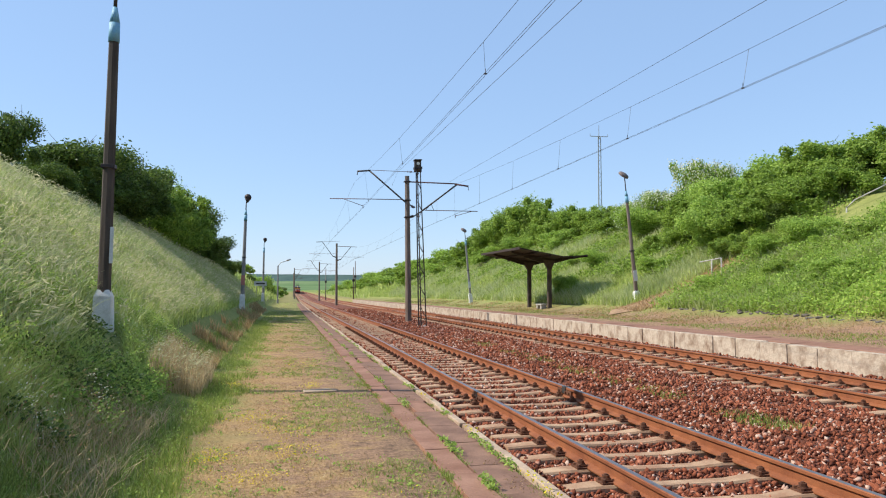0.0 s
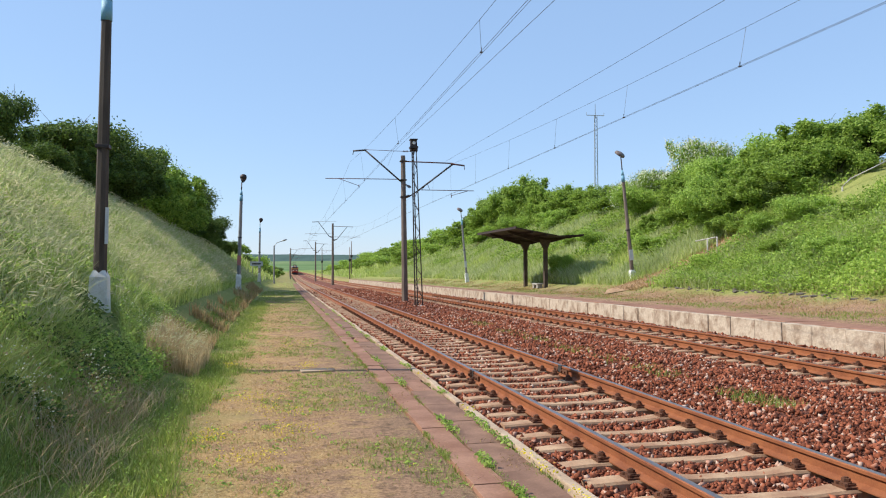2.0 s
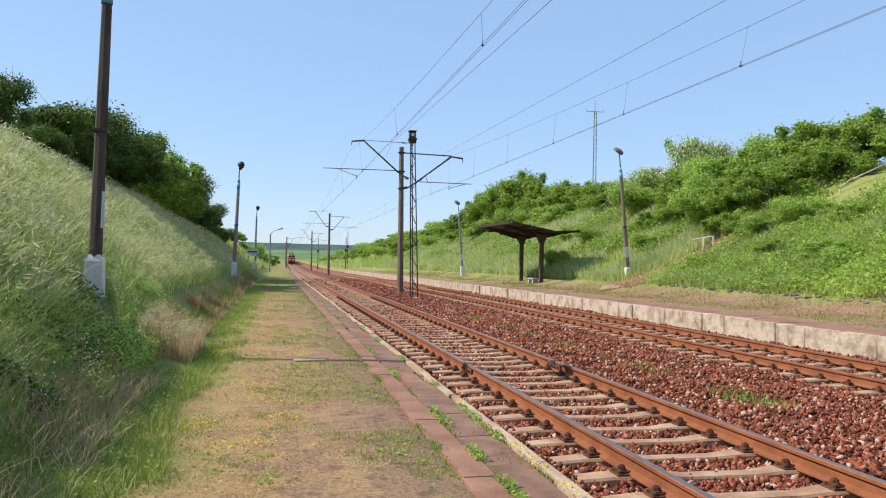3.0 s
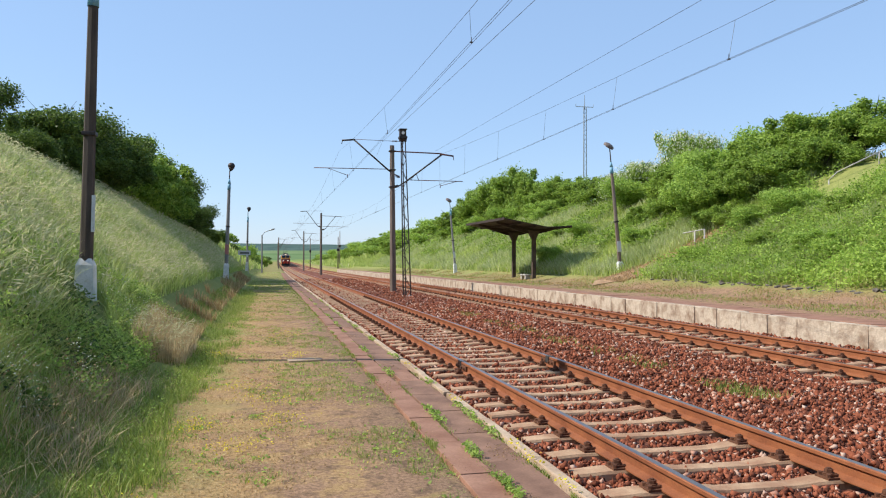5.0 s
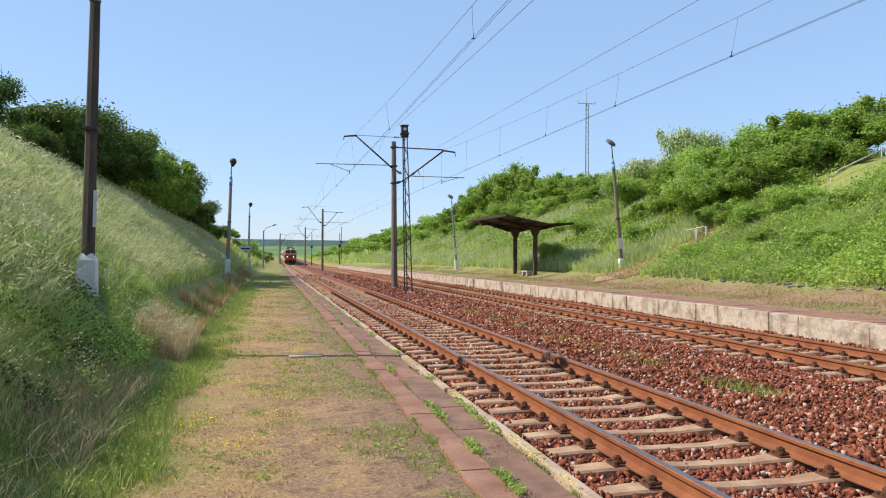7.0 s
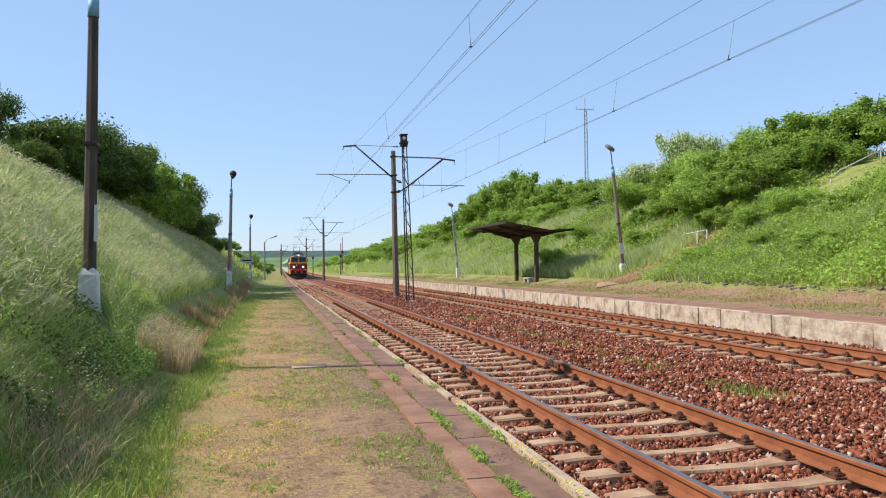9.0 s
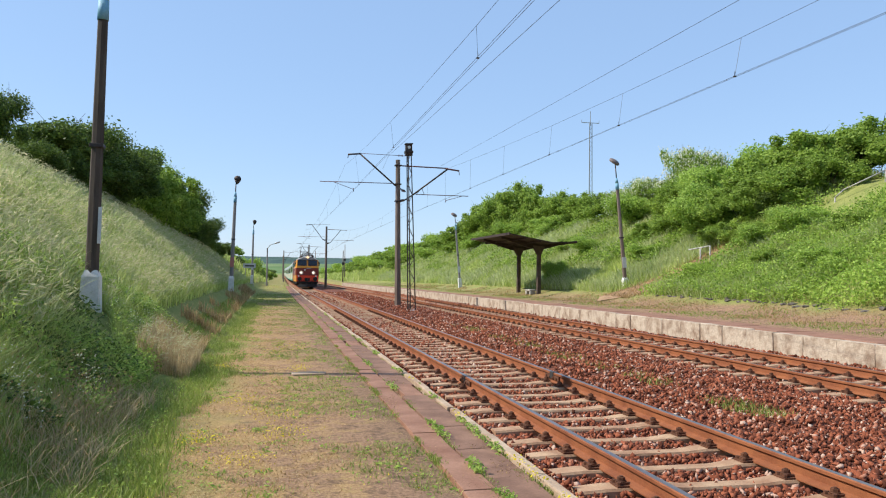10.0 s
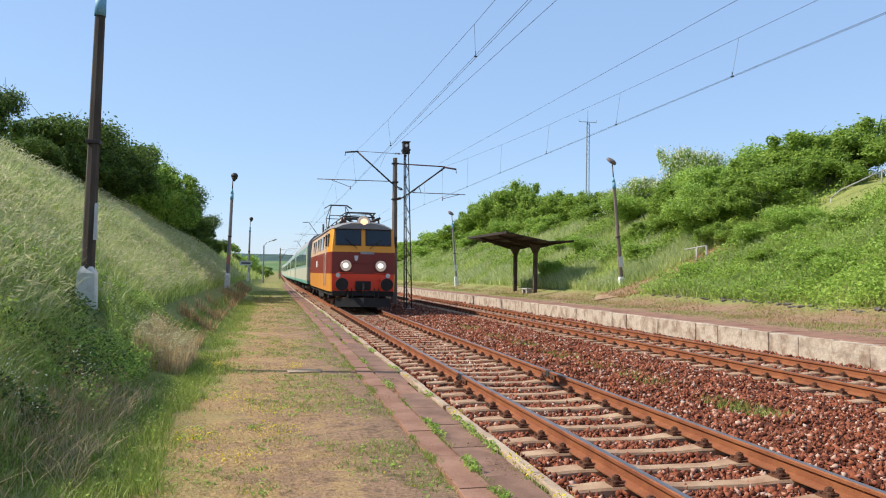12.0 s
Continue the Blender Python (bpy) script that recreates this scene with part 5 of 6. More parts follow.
def radio_tower():
    x, y = 40.0, 95.6
    z = height(x, y)
    t = thing("radio_mast", pose(x, y, z), "slim grey lattice radio mast with a cross arm", "radio mast")
    H = 21.2 - z
    for sx, sy in ((-1, -1), (1, -1), (0, 1)):
        bm = bm_new()
        rod(bm, (sx * 0.24, sy * 0.24, -0.2), (sx * 0.16, sy * 0.16, H), 0.055, seg=6)
        part("leg", bm, M["steel_grey"], t)
    for i in range(26):
        bm = bm_new()
        s = 1 if i % 2 else -1
        rod(bm, (s * 0.21, -0.21, H * i / 26), (-s * 0.21, -0.21, H * (i + 1) / 26), 0.02, seg=4)
        part("brace", bm, M["steel_grey"], t)
    bm = bm_new()
    rod(bm, (-1.2, 0, H), (1.2, 0, H), 0.045, seg=6)
    rod(bm, (-1.2, 0, H), (-1.2, 0, H + 0.35), 0.03, seg=6)
    rod(bm, (1.2, 0, H), (1.2, 0, H + 0.35), 0.03, seg=6)
    part("cross_arm", bm, M["steel_grey"], t)
    bm = bm_new()
    rod(bm, (0, 0, H - 0.4), (0, 0, H + 1.5), 0.05, 0.03, seg=6)
    part("antenna", bm, M["steel_grey"], t)


def station_sign():
    t = thing("station_sign", pose(-1.95, 73.5, height(-1.95, 73.5)), "small white station sign on two posts", "sign")
    for x in (-0.35, 0.35):
        bm = bm_new()
        rod(bm, (x, 0, -0.2), (x, 0, 1.9), 0.03, seg=6)
        part("post", bm, M["steel_grey"], t)
    bm = bm_new()
    box(bm, -0.55, 0.55, -0.05, -0.02, 1.45, 1.85, 0.005)
    b = part("board", bm, M["white_sheet"], t)
    bm = bm_new()
    box(bm, -0.4, 0.4, -0.056, -0.051, 1.58, 1.7)
    part("lettering", bm, M["steel_dark"], b, "dark unreadable lettering")


def far_pole(x, y, tall, label):
    t = thing("signal_post", pose(x, y, height(x, y)), label, "signal post", "distant posts beside the line")
    bm = bm_new()
    rod(bm, (0, 0, -0.2), (0, 0, tall), 0.12, 0.07, seg=8)
    part("pole", bm, M["mast_brown"], t)
    bm = bm_new()
    box(bm, -0.22, 0.22, -0.2, 0.2, tall * 0.55, tall * 0.55 + 0.5, 0.03)
    part("box", bm, M["steel_dark"], t)


footpath()
handrail([(18.3, 32.4, 2.72), (18.3, 30.6, 2.84)], [(18.3, 31.4, 2.78), (18.3, 30.62, 2.84)], "short pale pipe handrail at the footpath")
UP = [(22.7, 28.45, 4.85), (22.85, 28.15, 5.15), (24.3, 27.5, 5.95), (26.0, 27.0, 6.65)]
handrail(UP, [UP[0], UP[2]], "pale bent pipe handrail climbing the bank")
stone_row()
radio_tower()
station_sign()
for x, y, h in ((12.2, 150, 6.0), (14.5, 175, 8.0), (8.5, 185, 7.5)):
    far_pole(x + bend(y), y, h, "thin dark post beside the line")


# ---- plants ----
def leaf_cover(name, spots, leaf, tall, material, label, seed, category="weeds"):
    """Leaves of low growth, near the ground and facing up."""
    rng = np.random.default_rng(seed)
    n = len(spots)
    c = np.asarray(spots) + np.stack([np.zeros(n), np.zeros(n), tall * rng.random(n) ** 0.7], 1)
    nrm = np.stack([np.zeros(n), np.zeros(n), np.ones(n)], 1) + 0.75 * rng.standard_normal((n, 3))
    a = np.cross(nrm, rng.standard_normal((n, 3)))
    a /= np.linalg.norm(a, axis=1)[:, None]
    b = np.cross(nrm, a)
    b /= np.linalg.norm(b, axis=1)[:, None]
    s = leaf * rng.uniform(0.6, 1.4, n)[:, None]
    v = np.stack([c - a * s, c + b * s * 0.6, c + a * s, c - b * s * 0.6], 1).reshape(-1, 3)
    ob = new(name, fast_mesh(name, v, np.arange(4 * n).reshape(-1, 4), material))
    return tagged(ob, label, category, kind="stuff")


def by_distance(spots, near, grow):
    return near + grow * spots[:, 1]


KINDS = [(11, 2.3, 3.0, 20000, 0.06, "leaf_dark", "dense dark green bush on the bank", 0),
         (12, 2.2, 3.0, 20000, 0.058, "leaf_mid", "leafy green bush on the bank", 0),
         (13, 2.2, 2.8, 20000, 0.058, "leaf_light", "light green leafy shrub on the bank", 0),
         (14, 2.2, 3.2, 12500, 0.054, "leaf_mid", "white-blossoming hawthorn bush on the bank", 3000),
         (15, 2.0, 3.2, 17000, 0.06, "leaf_dark", "tall dark green tree on the bank", 0),
         (16, 2.3, 2.9, 20000, 0.058, "leaf_mid", "rounded green bush on the bank", 0)]
GIRTH = [(0.92, 0.83), (1.23, 1.02), (1.26, 1.4), (1.11, 1.31), (0.94, 0.94), (1.24, 1.03)]     # spread and height of each kind as grown here
grown = {}


def plant(i, x, y, tall, wide=1.0, sink=0.2):
    """One bush, tall metres high; wide: its spread against its own shape. Far off the crowns have fewer, larger leaves."""
    seed, w, h, count, leaf, mat, label, bloom = KINDS[i]
    far = y > 98
    sc, (gx, gz) = tall / h, GIRTH[i]
    m = pose(x, y, height(x, y) - sink, 0, 0, (x * 77 + y * 131) % 360) @ Matrix.Diagonal((sc * wide * gx, sc * wide * gx, sc * gz, 1))
    if (i, far) not in grown:
        grown[i, far] = bush(seed, w, h, count // (4 if far else 1), leaf * (1.7 if far else 1.0), M[mat], label, blossom=bloom, m=m)
    else:
        first = grown[i, far]
        own = first.scale
        copy_thing(first, m @ Matrix.Diagonal((1 / own.x, 1 / own.y, 1 / own.z, 1)))


# left bank: a hedge on the crest, taller further on
for i, x, y, h, w in ((0, -10.6, 26.5, 3.0, 1.1), (4, -9.75, 30.0, 3.1, 0.85), (0, -9.9, 34.5, 1.9, 1.3), (4, -10.0, 37.5, 2.9, 1.2), (0, -9.2, 38.5, 2.4, 1.3),
                      (0, -10.2, 41.0, 3.6, 1.1), (0, -9.2, 42.0, 2.8, 1.3), (0, -8.8, 45.0, 3.0, 1.2), (0, -9.6, 46.0, 3.6, 1.1), 
                      (1, -8.75, 52.0, 4.5, 0.75), (1, -7.5, 56.0, 4.3, 0.85), (1, -8.2, 59.0, 4.7, 0.75), (0, -7.3, 61.5, 4.3, 1.0), (0, -7.2, 66.0, 4.9, 0.95),
                      (0, -6.4, 67.0, 3.8, 1.1), (0, -6.3, 71.5, 4.2, 1.0), (4, -7.2, 72.0, 5.0, 0.9), (0, -5.8, 75.5, 3.2, 1.1), (0, -5.2, 79.0, 2.6, 1.2),
                      (0, -6.2, 84.0, 2.2, 1.2), (0, -7.5, 115.0, 3.4, 1.3), (1, -6.8, 121.0, 3.6, 1.3), (0, -6.0, 128.0, 3.4, 1.3), (2, -4.6, 142.0, 3.2, 1.3),
                      (0, -4.8, 152.0, 4.0, 1.3), (1, -4.0, 165.0, 4.4, 1.3), (0, -3.4, 178.0, 4.0, 1.3), (1, -2.6, 195.0, 4.0, 1.4)):
    plant(i, x + bend(y) * 0.5 + (0.5 if 33 < y < 58 else 0), y, h * (1.0 if y < 36 else 1.2 if y < 50 else 1.06 if y < 66 else 0.78), w)
# right bank: the crest
for i, x, y, h, w in ((1, 28.5, 29.0, 3.0, 1.2), (5, 26.6, 31.2, 3.0, 1.2), (1, 25.8, 33.0, 3.2, 1.2), (5, 25.0, 34.5, 3.2, 1.2), (1, 25.2, 36.6, 2.6, 1.2),
                      (5, 24.0, 32.2, 2.3, 1.2), (1, 23.0, 34.0, 2.3, 1.3), (0, 22.2, 32.8, 1.7, 1.4), (5, 21.8, 35.0, 1.9, 1.4), (2, 24.0, 38.6, 2.0, 1.4),
                      (2, 22.4, 37.6, 1.7, 1.4), (5, 21.4, 38.8, 1.6, 1.4), (2, 24.6, 41.0, 2.0, 1.3), (3, 26.2, 44.6, 3.3, 0.85), (3, 25.8, 47.2, 3.8, 0.8),
                      (5, 24.2, 44.0, 2.2, 1.3), (3, 24.8, 50.2, 2.6, 1.1), (3, 24.6, 53.0, 2.3, 1.1), (2, 23.2, 48.0, 1.7, 1.5), (5, 25.2, 56.0, 2.4, 1.2),
                      (4, 26.0, 59.0, 2.8, 1.0), (5, 26.2, 62.2, 2.9, 1.1), (1, 26.0, 65.0, 3.0, 1.1), (5, 26.3, 68.2, 3.4, 1.0), (1, 26.0, 71.5, 3.5, 1.0),
                      (1, 25.6, 75.0, 4.3, 0.95), (5, 26.0, 79.0, 5.7, 0.85), (1, 26.0, 83.0, 5.0, 0.9), (5, 26.0, 87.5, 5.4, 0.9), (1, 26.2, 92.0, 5.0, 0.9),
                      (5, 25.8, 96.5, 5.0, 0.9), (1, 25.6, 101.0, 3.9, 1.0), (4, 24.6, 103.5, 4.2, 0.9), (5, 24.8, 108.0, 3.2, 1.2), (1, 24.4, 113.5, 2.6, 1.3),
                      (2, 24.0, 119.0, 2.2, 1.4), (5, 24.0, 126.0, 2.2, 1.5), (1, 24.0, 134.0, 2.0, 1.6), (2, 23.6, 144.0, 1.8, 1.7), (5, 23.4, 154.0, 1.5, 1.8),
                      (2, 23.6, 66.0, 1.5, 1.5), (2, 23.2, 76.0, 1.6, 1.5), (2, 22.8, 88.0, 1.7, 1.6), (5, 22.4, 99.0, 1.8, 1.6),
                      (2, 21.4, 112.0, 1.6, 1.6), (5, 21.0, 126.0, 1.6, 1.7),
                      (2, 16.8, 45.6, 1.1, 1.0), (5, 21.6, 33.6, 2.1, 1.2), (1, 22.6, 31.0, 2.2, 1.2), (2, 20.8, 35.6, 1.7, 1.3), (5, 23.9, 30.3, 2.0, 1.2),
                      (2, 20.4, 27.2, 1.0, 1.7), (5, 18.4, 26.2, 0.7, 2.0),  (2, 20.8, 22.0, 0.9, 1.9),
                      (2, 18.0, 22.6, 0.7, 2.2), (1, 20.2, 30.4, 1.0, 1.4), (5, 19.9, 32.4, 1.2, 1.4), (1, 20.6, 24.6, 0.8, 1.7), (2, 19.6, 29.0, 0.8, 1.8), (2, 17.4, 29.2, 0.6, 2.0), (1, 21.0, 42.0, 1.3, 1.5),
                      (2, 19.6, 47.5, 1.1, 1.5), (2, 18.8, 37.6, 0.8, 1.6), (1, 20.5, 52.0, 1.2, 1.6), (2, 28.5, 40.0, 2.4, 1.3), (1, 28.5, 50.0, 2.2, 1.4)):
    plant(i, x + bend(y), y, h, w)
for k in range(40):
    y = 128 + k * 6.5
    plant((1, 2, 5)[k % 3], (19.5, 23.5, 21.5, 26.0)[k % 4] + bend(y), y, 1.7 + 0.2 * (k % 4) + 0.012 * k, 2.0)
for k in range(16):
    y = 205 + k * 14
    plant((0, 1, 5)[k % 3], -4.5 - 2.5 * (k % 3) + bend(y), y, 3.6 + 0.4 * (k % 3), 1.5)

# left bank grass
clear = lambda x, y: not (abs(x + 2.66 - 0.205 * (12.8 - y)) < 0.3 and 10.6 < y < 13.0)
p = spread(60000, -9.0, -2.25, 8.0, 80, 1, keep=clear)
blades("tall_grass", p, 0.36, by_distance(p, 0.0045, 0.00032), M["grass_tall"], "tall green seeding grass on the bank", 2, lean=0.7, tilt=(0.5, -0.2))
p = spread(12000, -3.6, -2.0, 4.0, 16, 41, keep=clear, clump=(1.1, -0.1, 5.0))
blades("tall_grass", p, 0.3, 0.005, M["grass_tall"], "rank drooping grass at the foot of the bank", 42, lean=1.0, tilt=(0.2, -0.1))
p = spread(34000, -9.5, -2.4, 6.5, 75, 3, clump=(0.9, 0.0, 3.0), keep=clear)
blades("pale_grass", p, 0.52, by_distance(p, 0.0034, 0.0003), M["grass_pale"], "pale feathery seeding grass on the bank", 4, lean=0.8, tilt=(0.6, -0.3))
p = spread(17000, -9.5, -2.3, 8.0, 70, 71, clump=(0.7, -0.15, 3.5), keep=clear)
seed_heads("seed_heads", p, 0.28, 0.68, by_distance(p, 0.05, 0.0009), by_distance(p, 0.005, 0.00035), "pale nodding seed heads above the bank's grass", 72)
# weeds at the foot of the bank, in mounds
def mound(p, size, scale, seed):
    p = p.copy()
    p[:, 2] += size * np.array([ease(-q[0], 1.45, 2.5) * max(0.0, 0.25 + noise.noise(Vector((q[0] * scale, q[1] * scale, seed)))) for q in p])
    return p


p = mound(spread(30000, -3.7, -1.45, 4.0, 16, 5, clump=(1.0, -0.05, 9.0), keep=lambda x, y: clear(x, y) and (y > 7.6 or x < -2.3)), 0.45, 1.3, 9.0)
leaf_cover("weeds", p, 0.02, 0.3, M["weeds"], "leafy green weeds at the foot of the bank", 6)
p = mound(spread(9000, -3.2, -1.75, 4.0, 14, 81, clump=(1.0, 0.05, 9.0), keep=clear), 0.55, 1.3, 9.0)
blades("rank_grass", p, 0.24, 0.0045, M["grass_tall"], "bright grass blades rising through the weeds", 82, lean=1.2)
p = spread(15000, -2.9, -1.2, 3.8, 10, 99)
blades("bank_grass", p, 0.11, 0.0032, M["grass_tall"], "bright mixed grass low on the bank", 100, lean=1.2)
p = spread(2500, -2.9, -1.3, 3.8, 8.8, 101, clump=(1.4, 0.0, 6.0))
blades("dry_stalks", p, 0.3, 0.003, M["straw"], "pale dry stems among the low bank grass", 102, lean=1.4)
# weeds in the dark leaf colour, standing in for shaded gaps under the grass
p = spread(3500, -2.8, -1.6, 6.5, 12, 45, clump=(0.8, 0.0, 12.0))
leaf_cover("dark_weeds", p, 0.028, 0.3, M["leaf_dark"], "leafy weeds at the foot of the bank, coloured dark as shade under the grass", 46)
p = spread(1500, -2.1, -1.2, 4.0, 9.5, 7, clump=(1.6, 0.1, 2.0))
blades("dry_stalks", p, 0.3, 0.003, M["straw"], "dry straw-coloured stalks at the bank's foot", 8, lean=1.3)
p = spread(450, -2.2, -1.3, 4.4, 9.0, 83, clump=(1.6, 0.1, 2.0))
leaf_cover("brown_docks", p, 0.012, 0.45, M["grass_dry"], "rusty withered dock heads at the bank's foot", 84)
p = mound(spread(260, -3.0, -1.25, 4.5, 11, 47), 0.5, 1.3, 9.0)
blades("bent_straws", p + np.array([0, 0, 0.12]), 0.17, 0.0026, M["straw"], "long pale bent straws at the bank's foot", 48, lean=3.6)
p = spread(2200, -1.8, -1.1, 11.4, 13.8, 9, power=0)
blades("dry_stalks", p, 0.5, 0.004, M["straw"], "clump of dry straw-coloured grass", 10, lean=0.5)
p = spread(500, -1.75, -1.1, 11.4, 13.6, 85, power=0)
seed_heads("dry_seed_heads", p, 0.25, 0.55, 0.04, 0.006, "dry seed heads of the straw-coloured clump", 86)
p = spread(2200, -2.0, -1.2, 14, 60, 31, clump=(0.8, 0.1, 5.0))
blades("dry_stalks", p, 0.35, by_distance(p, 0.002, 0.0003), M["grass_dry"], "dry stalks along the verge", 32, lean=0.7)
p = spread(1100, -2.6, -1.45, 6, 16, 49, clump=(1.4, 0.2, 3.0))
leaf_cover("white_flowers", p + np.array([0, 0, 0.15]), 0.008, 0.45, M["blossom"], "tiny pale wild flowers among the weeds", 50, "flowers")
p = np.concatenate([spread(9000, 14, 30, 150, 420, 61), spread(6000, -14, -2, 85, 420, 62)])
blades("far_grass", p, 1.0, by_distance(p, 0.03, 0.0003), M["grass_tall"], "rough grass on the banks far along the line", 63, lean=0.9)


# verge of the near platform: lush by the bank, straw and bare soil in the middle, tufts towards the slabs
def turf(x, y):
    """How green the verge is, from 0 to about 1."""
    s = x - bend(y)
    far = 0.45 * ease(y, 16, 40)
    return 0.9 * ease(-s, 0.25, 1.15) + 0.22 * ease(s, 0.75, 1.2) + 0.12 + far + 1.15 * noise.noise(Vector((s * 0.95, y * 0.7, 3))) + 0.55 * noise.noise(Vector((s * 3.0, y * 2.2, 7)))


def by_turf(lo, hi, seed, edge=9.0):
    """Spots of a given greenness, up to an uneven edge towards the slabs."""
    rng = random.Random(seed)
    return lambda x, y: lo + rng.uniform(-0.1, 0.1) < turf(x, y) < hi + rng.uniform(-0.1, 0.1) and x - bend(y) < edge + rng.uniform(-0.25, 0.25) + 0.9 * noise.noise(Vector((x * 1.2, y * 0.8, 31)))


p = spread(9000, -1.8, 1.36, 3.6, 60, 11, keep=by_turf(0.3, 9, 1))
tufts("short_grass", p, 7, 0.03, 0.055, 0.0028, M["grass_short"], "short patchy turf on the platform verge", 12, lean=1.1)
p = spread(5000, -1.7, 1.34, 3.6, 120, 87, keep=by_turf(0.1, 9, 2))
tufts("fine_turf", p, 6, 0.05, 0.04, 0.003, M["grass_tall"], "thin yellow-green turf on the platform verge", 88, lean=1.6)
p = spread(26000, -1.8, -0.45, 3.6, 40, 15, keep=by_turf(0.62, 9, 3))
blades("lush_grass", p, 0.13, 0.0042, M["grass_short"], "fresh green grass tufts on the verge", 16, lean=0.9)
p = spread(5000, -1.7, -0.6, 3.8, 20, 89, keep=by_turf(0.8, 9, 4))
leaf_cover("clover", p, 0.013, 0.1, M["weeds"], "low broad-leaved weeds in the lush grass", 90)
p = spread(38000, -1.5, 1.34, 3.6, 45, 13, keep=by_turf(-0.3, 0.6, 5, 0.6))
blades("dry_turf", p, 0.034, by_distance(p, 0.0034, 0.0003), M["grass_dry"], "dry yellowed turf on the platform verge", 14, lean=1.8)
p = spread(18000, -1.3, 1.2, 3.6, 40, 65, keep=by_turf(-0.15, 0.4, 6, 0.35))
blades("pale_thatch", p, 0.03, by_distance(p, 0.003, 0.0003), M["straw"], "pale straw thatch lying on the verge", 66, lean=2.2)
p = spread(9000, -0.2, 1.36, 3.6, 40, 91, keep=by_turf(-2, 0.3, 7))
blades("brown_litter", p, 0.028, by_distance(p, 0.004, 0.0003), M["litter"], "brown withered litter on the verge", 92, lean=2.0)
p = spread(520, -0.8, 1.33, 3.8, 24, 93, keep=by_turf(0.12, 9, 8))
q = np.repeat(p, 9, axis=0) + np.random.default_rng(94).standard_normal((520 * 9, 3)) * np.array([0.035, 0.035, 0.004])
leaf_cover("rosettes", q, 0.017, 0.035, M["weeds"], "flat leafy rosettes of weeds on the bare verge", 94)
p = spread(1500, 1.3, 2.0, 3.8, 40, 17, keep=lambda x, y: min(abs(x - bend(y) - 1.6), abs(x - bend(y) - 1.96), abs(x - bend(y) - 1.33) * 0.6) < 0.02 + 0.075 * max(0.0, noise.noise(Vector((x * 1.5, y * 1.3, 4)))) and noise.noise(Vector((x * 2, y * 1.9, 4))) > 0.08)
tufts("joint_weeds", p + np.array([0, 0, 0.045]), 4, 0.018, 0.038, 0.0032, M["grass_short"], "small weeds in the joints of the slabs", 18, lean=1.2)
p = spread(1600, 1.3, 2.0, 3.8, 30, 95, keep=lambda x, y: min(abs(x - bend(y) - 1.6), abs(x - bend(y) - 1.95)) < 0.05 and noise.noise(Vector((x * 2, y * 1.1, 14))) > 0.15)
leaf_cover("joint_leaves", p + np.array([0, 0, 0.065]), 0.018, 0.05, M["weeds"], "broad-leaved weeds in the joints of the slabs", 96)
p = spread(2600, 1.34, 1.98, 3.8, 30, 97, keep=lambda x, y: noise.noise(Vector((x * 4, y * 1.2, 21))) > 0.1)
blades("slab_litter", p + np.array([0, 0, 0.06]), 0.012, 0.004, M["litter"], "withered litter lying on the slabs", 98, lean=3.0)
flower_beds = ((0.0, 8.6, 0.3, 0.5), (-0.23, 6.6, 0.25, 0.16), (0.45, 12.6, 0.16, 0.2), (-0.75, 12.8, 0.16, 0.22), (-0.3, 9.6, 0.3, 0.25), (0.15, 7.6, 0.3, 0.3), (0.3, 16.0, 0.4, 0.8), (-0.6, 7.4, 0.2, 0.3))
rng = np.random.default_rng(19)
p = np.concatenate([np.stack([rng.normal(x, dx * 0.6, 150), rng.normal(y, dy * 0.6, 150), np.zeros(150)], 1) for x, y, dx, dy in flower_beds] + [spread(420, -1.4, 1.2, 3.8, 24, 20, keep=by_turf(0.2, 0.7, 9))])
leaf_cover("yellow_flowers", p, 0.009, 0.08, M["yellow_flower"], "small yellow flowers in the turf", 20, "flowers")
p = np.concatenate([np.stack([rng.normal(1.94, 0.03, 26), rng.normal(y, 0.12, 26), np.zeros(26)], 1) for y in (4.9, 5.6, 6.0, 8.1, 11.0)])
leaf_cover("yellow_flowers", p + np.array([0, 0, 0.045]), 0.012, 0.06, M["yellow_flower"], "small yellow flowers along the kerb", 24, "flowers")
# weeds in the ballast between the tracks
p = spread(1500, 5.75, 6.3, 8.5, 26, 25, clump=(0.9, 0.05, 2.0))
blades("ballast_weeds", p + np.array([0, 0, 0.18]), 0.12, 0.005, M["grass_short"], "sparse weeds growing in the ballast", 26, lean=0.8)
# far platform and right bank
p = spread(15000, 12.6, 16.0, 13, 110, 27, clump=(0.5, 0.0, 3.0))
blades("short_grass", p, 0.07, by_distance(p, 0.003, 0.0003), M["grass_short"], "short grass on the far platform", 28, lean=0.9)
p = spread(9000, 12.0, 15.2, 13, 80, 73)
blades("pale_thatch", p, 0.03, by_distance(p, 0.003, 0.0003), M["straw"], "straw thatch on the far platform", 74, lean=2.5)
p = spread(14000, 13.2, 16.3, 13, 90, 33, clump=(0.4, -0.05, 6.0))
blades("dry_turf", p, 0.075, by_distance(p, 0.003, 0.0003), M["grass_dry"], "dry grass at the foot of the far bank", 34, lean=0.9)
def off_path(x, y):
    """False on the trodden path and just below it, where the growth is low."""
    v = (x - 15.9) * 0.55 + y - 33.1
    wob = 0.5 * noise.noise(Vector((x, y, 2)))
    return not (15.0 < x < 20.4 and -1.7 - wob < v < 0.9 + wob)


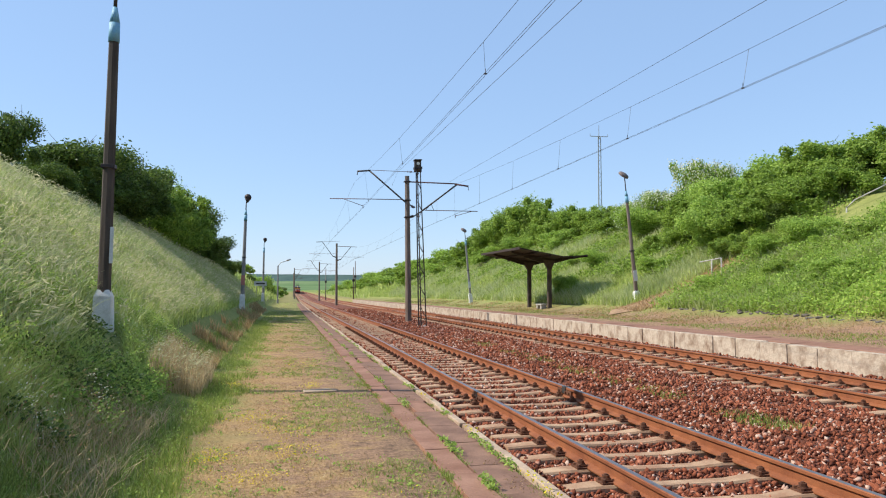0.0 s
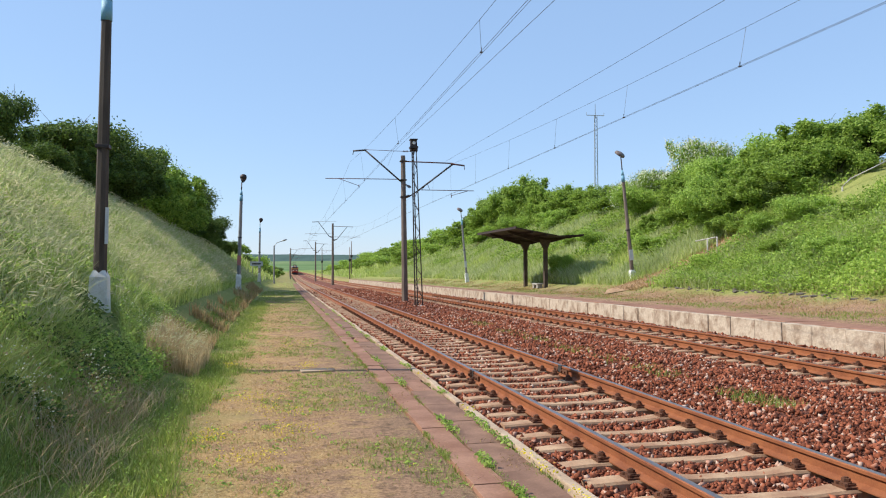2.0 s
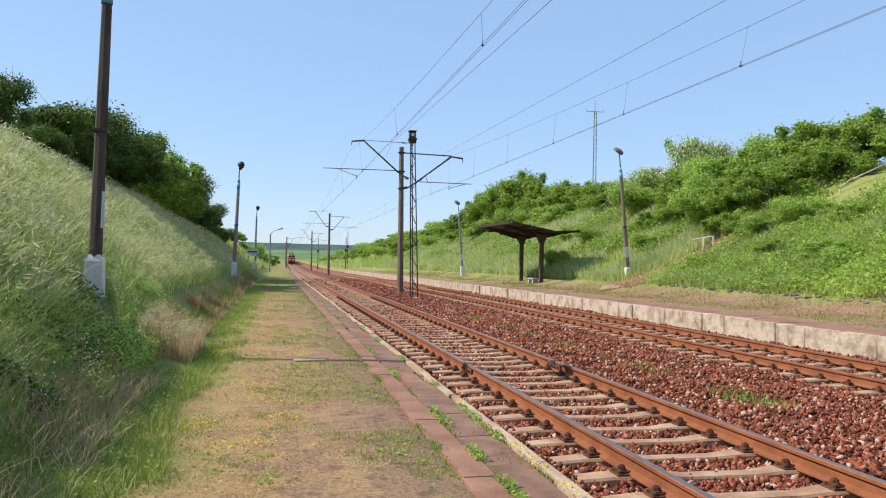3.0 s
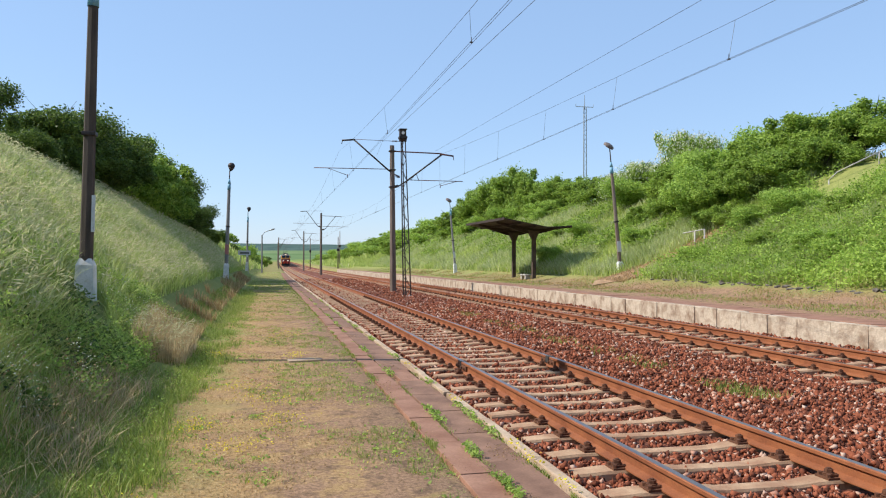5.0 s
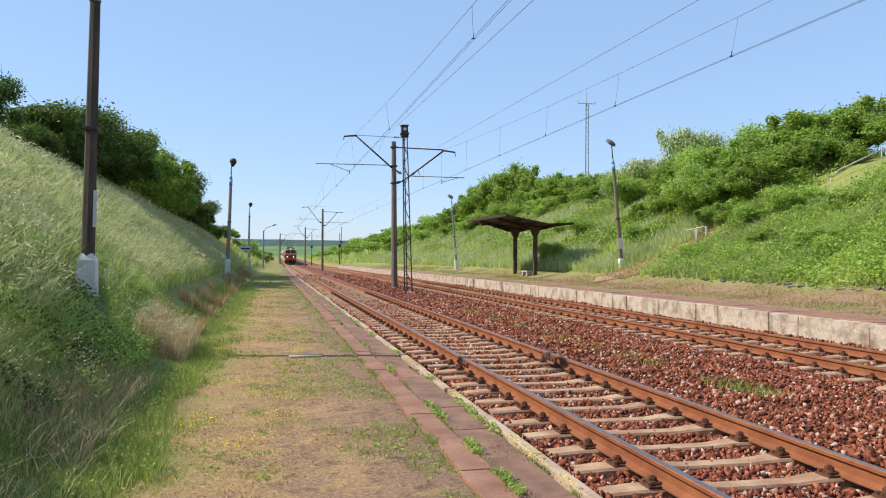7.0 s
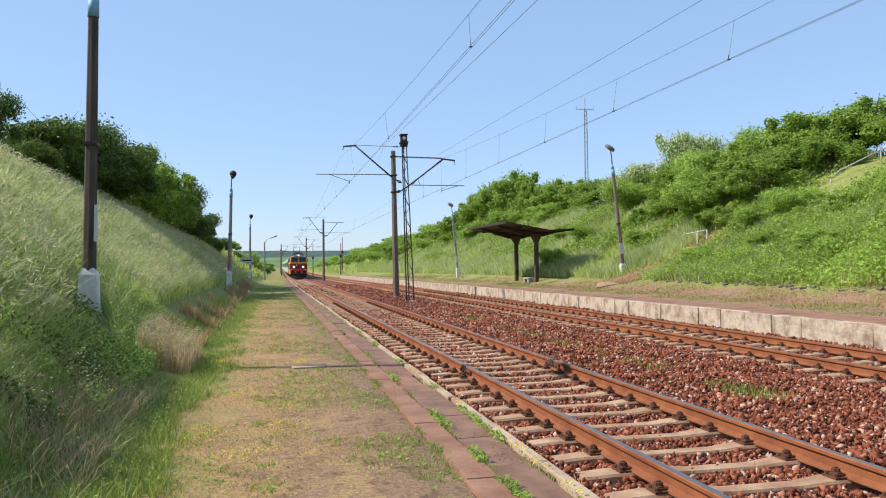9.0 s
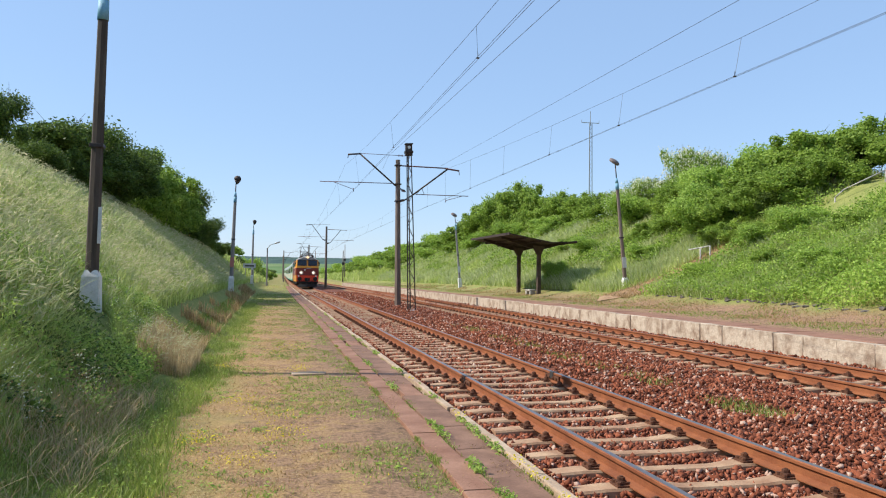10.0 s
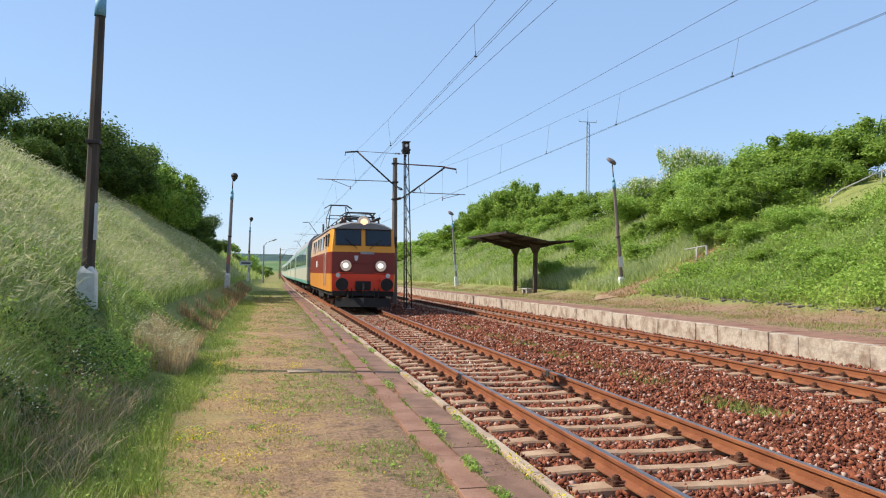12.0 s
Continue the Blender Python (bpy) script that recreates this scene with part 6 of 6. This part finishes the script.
def in_brambles(x, y):
    if 21.4 < x < 25.5 and 26.0 < y < 28.8:
        return False
    return y < 34.0 - (x - 15) * 0.55 + 1.8 * noise.noise(Vector((x * 0.5, y * 0.5, 8))) and off_path(x, y)


upper_rail = lambda x, y: x > 20.6 and y < 30
p = spread(70000, 15.6, 27, 22, 170, 29, keep=lambda x, y: off_path(x, y) and not upper_rail(x, y))
blades("tall_grass", p, 0.45, by_distance(p, 0.005, 0.0004), M["grass_tall"], "tall green grass on the sunny bank", 30, lean=0.8, tilt=(-0.3, -0.2))
p = spread(50000, 15.6, 26, 22, 130, 51, clump=(0.35, -0.1, 4.0), keep=lambda x, y: off_path(x, y) and not upper_rail(x, y))
blades("pale_grass", p, 0.6, by_distance(p, 0.004, 0.0004), M["grass_pale"], "pale seeding grass on the sunny bank", 52, lean=0.8, tilt=(-0.3, -0.2))
p = spread(75000, 15.35, 28, 14, 34, 35, keep=in_brambles)
p[:, 2] += 0.75 * np.array([(1 - 0.85 * ease(q[0], 18.5, 21)) * max(0, 0.1 + noise.noise(Vector((q[0] * 0.7, q[1] * 0.7, 3)))) for q in p])
leaf_cover("brambles", p, 0.05, 0.5, M["leaf_light"], "dense light green brambles and herbs on the bank", 36, "brambles")
p = spread(22000, 15.5, 26, 14, 34, 53, clump=(0.7, 0.1, 6.0), keep=in_brambles)
leaf_cover("nettles", p, 0.045, 0.85, M["leaf_mid"], "taller darker nettles among the brambles", 54, "weeds")
p = spread(5000, 15.6, 25, 14, 34, 55, keep=in_brambles)
blades("tall_grass", p, 0.8, 0.008, M["grass_tall"], "grass stems rising from the brambles", 56, lean=0.5)
p = spread(5200, 14.8, 20.6, 26, 35, 57, power=0, keep=lambda x, y: not off_path(x, y))
blades("dry_stalks", p, 0.2, 0.011, M["grass_dry"], "trodden dry grass along the footpath", 58, lean=1.2)
p = spread(34000, 18, 26, 32, 130, 37, clump=(0.25, 0.05, 3.0))
leaf_cover("undergrowth", p, 0.09, 0.7, M["leaf_mid"], "leafy green undergrowth on the bank", 38, "undergrowth")


def broken_slab():
    t = thing("loose_slab", pose(0.58, 12.12, 0.012, 0, 0, 12), "flat pale broken paving slab lying in the turf", "slab")
    bm = bm_new()
    prism(bm, [(-0.28, -0.14), (0.2, -0.17), (0.27, 0.02), (0.12, 0.15), (-0.25, 0.1)], 2, -0.03, 0.012)
    part("slab_piece", bm, M["edge"], t)


broken_slab()


def motions():
    speed, nose = 30.3, 31.1
    cars = [(LOCO, 0.0, 15.2)] + [(c, 16.4 + 25.4 * i, 24.2) for i, c in enumerate(COACHES)]
    for ob, back, long in cars:
        rows = []
        for i in range(25):
            t = i * 0.5
            y = nose + speed * (12.0 - t) + back
            x, x2 = centre(1, y), centre(1, y + long)
            rows.append((t, pose(x, y, dip(y), math.degrees(math.atan2(dip(y + long) - dip(y), long)), 0, -math.degrees(math.atan2(x2 - x, long)))))
        walk(ob, rows)


motions()
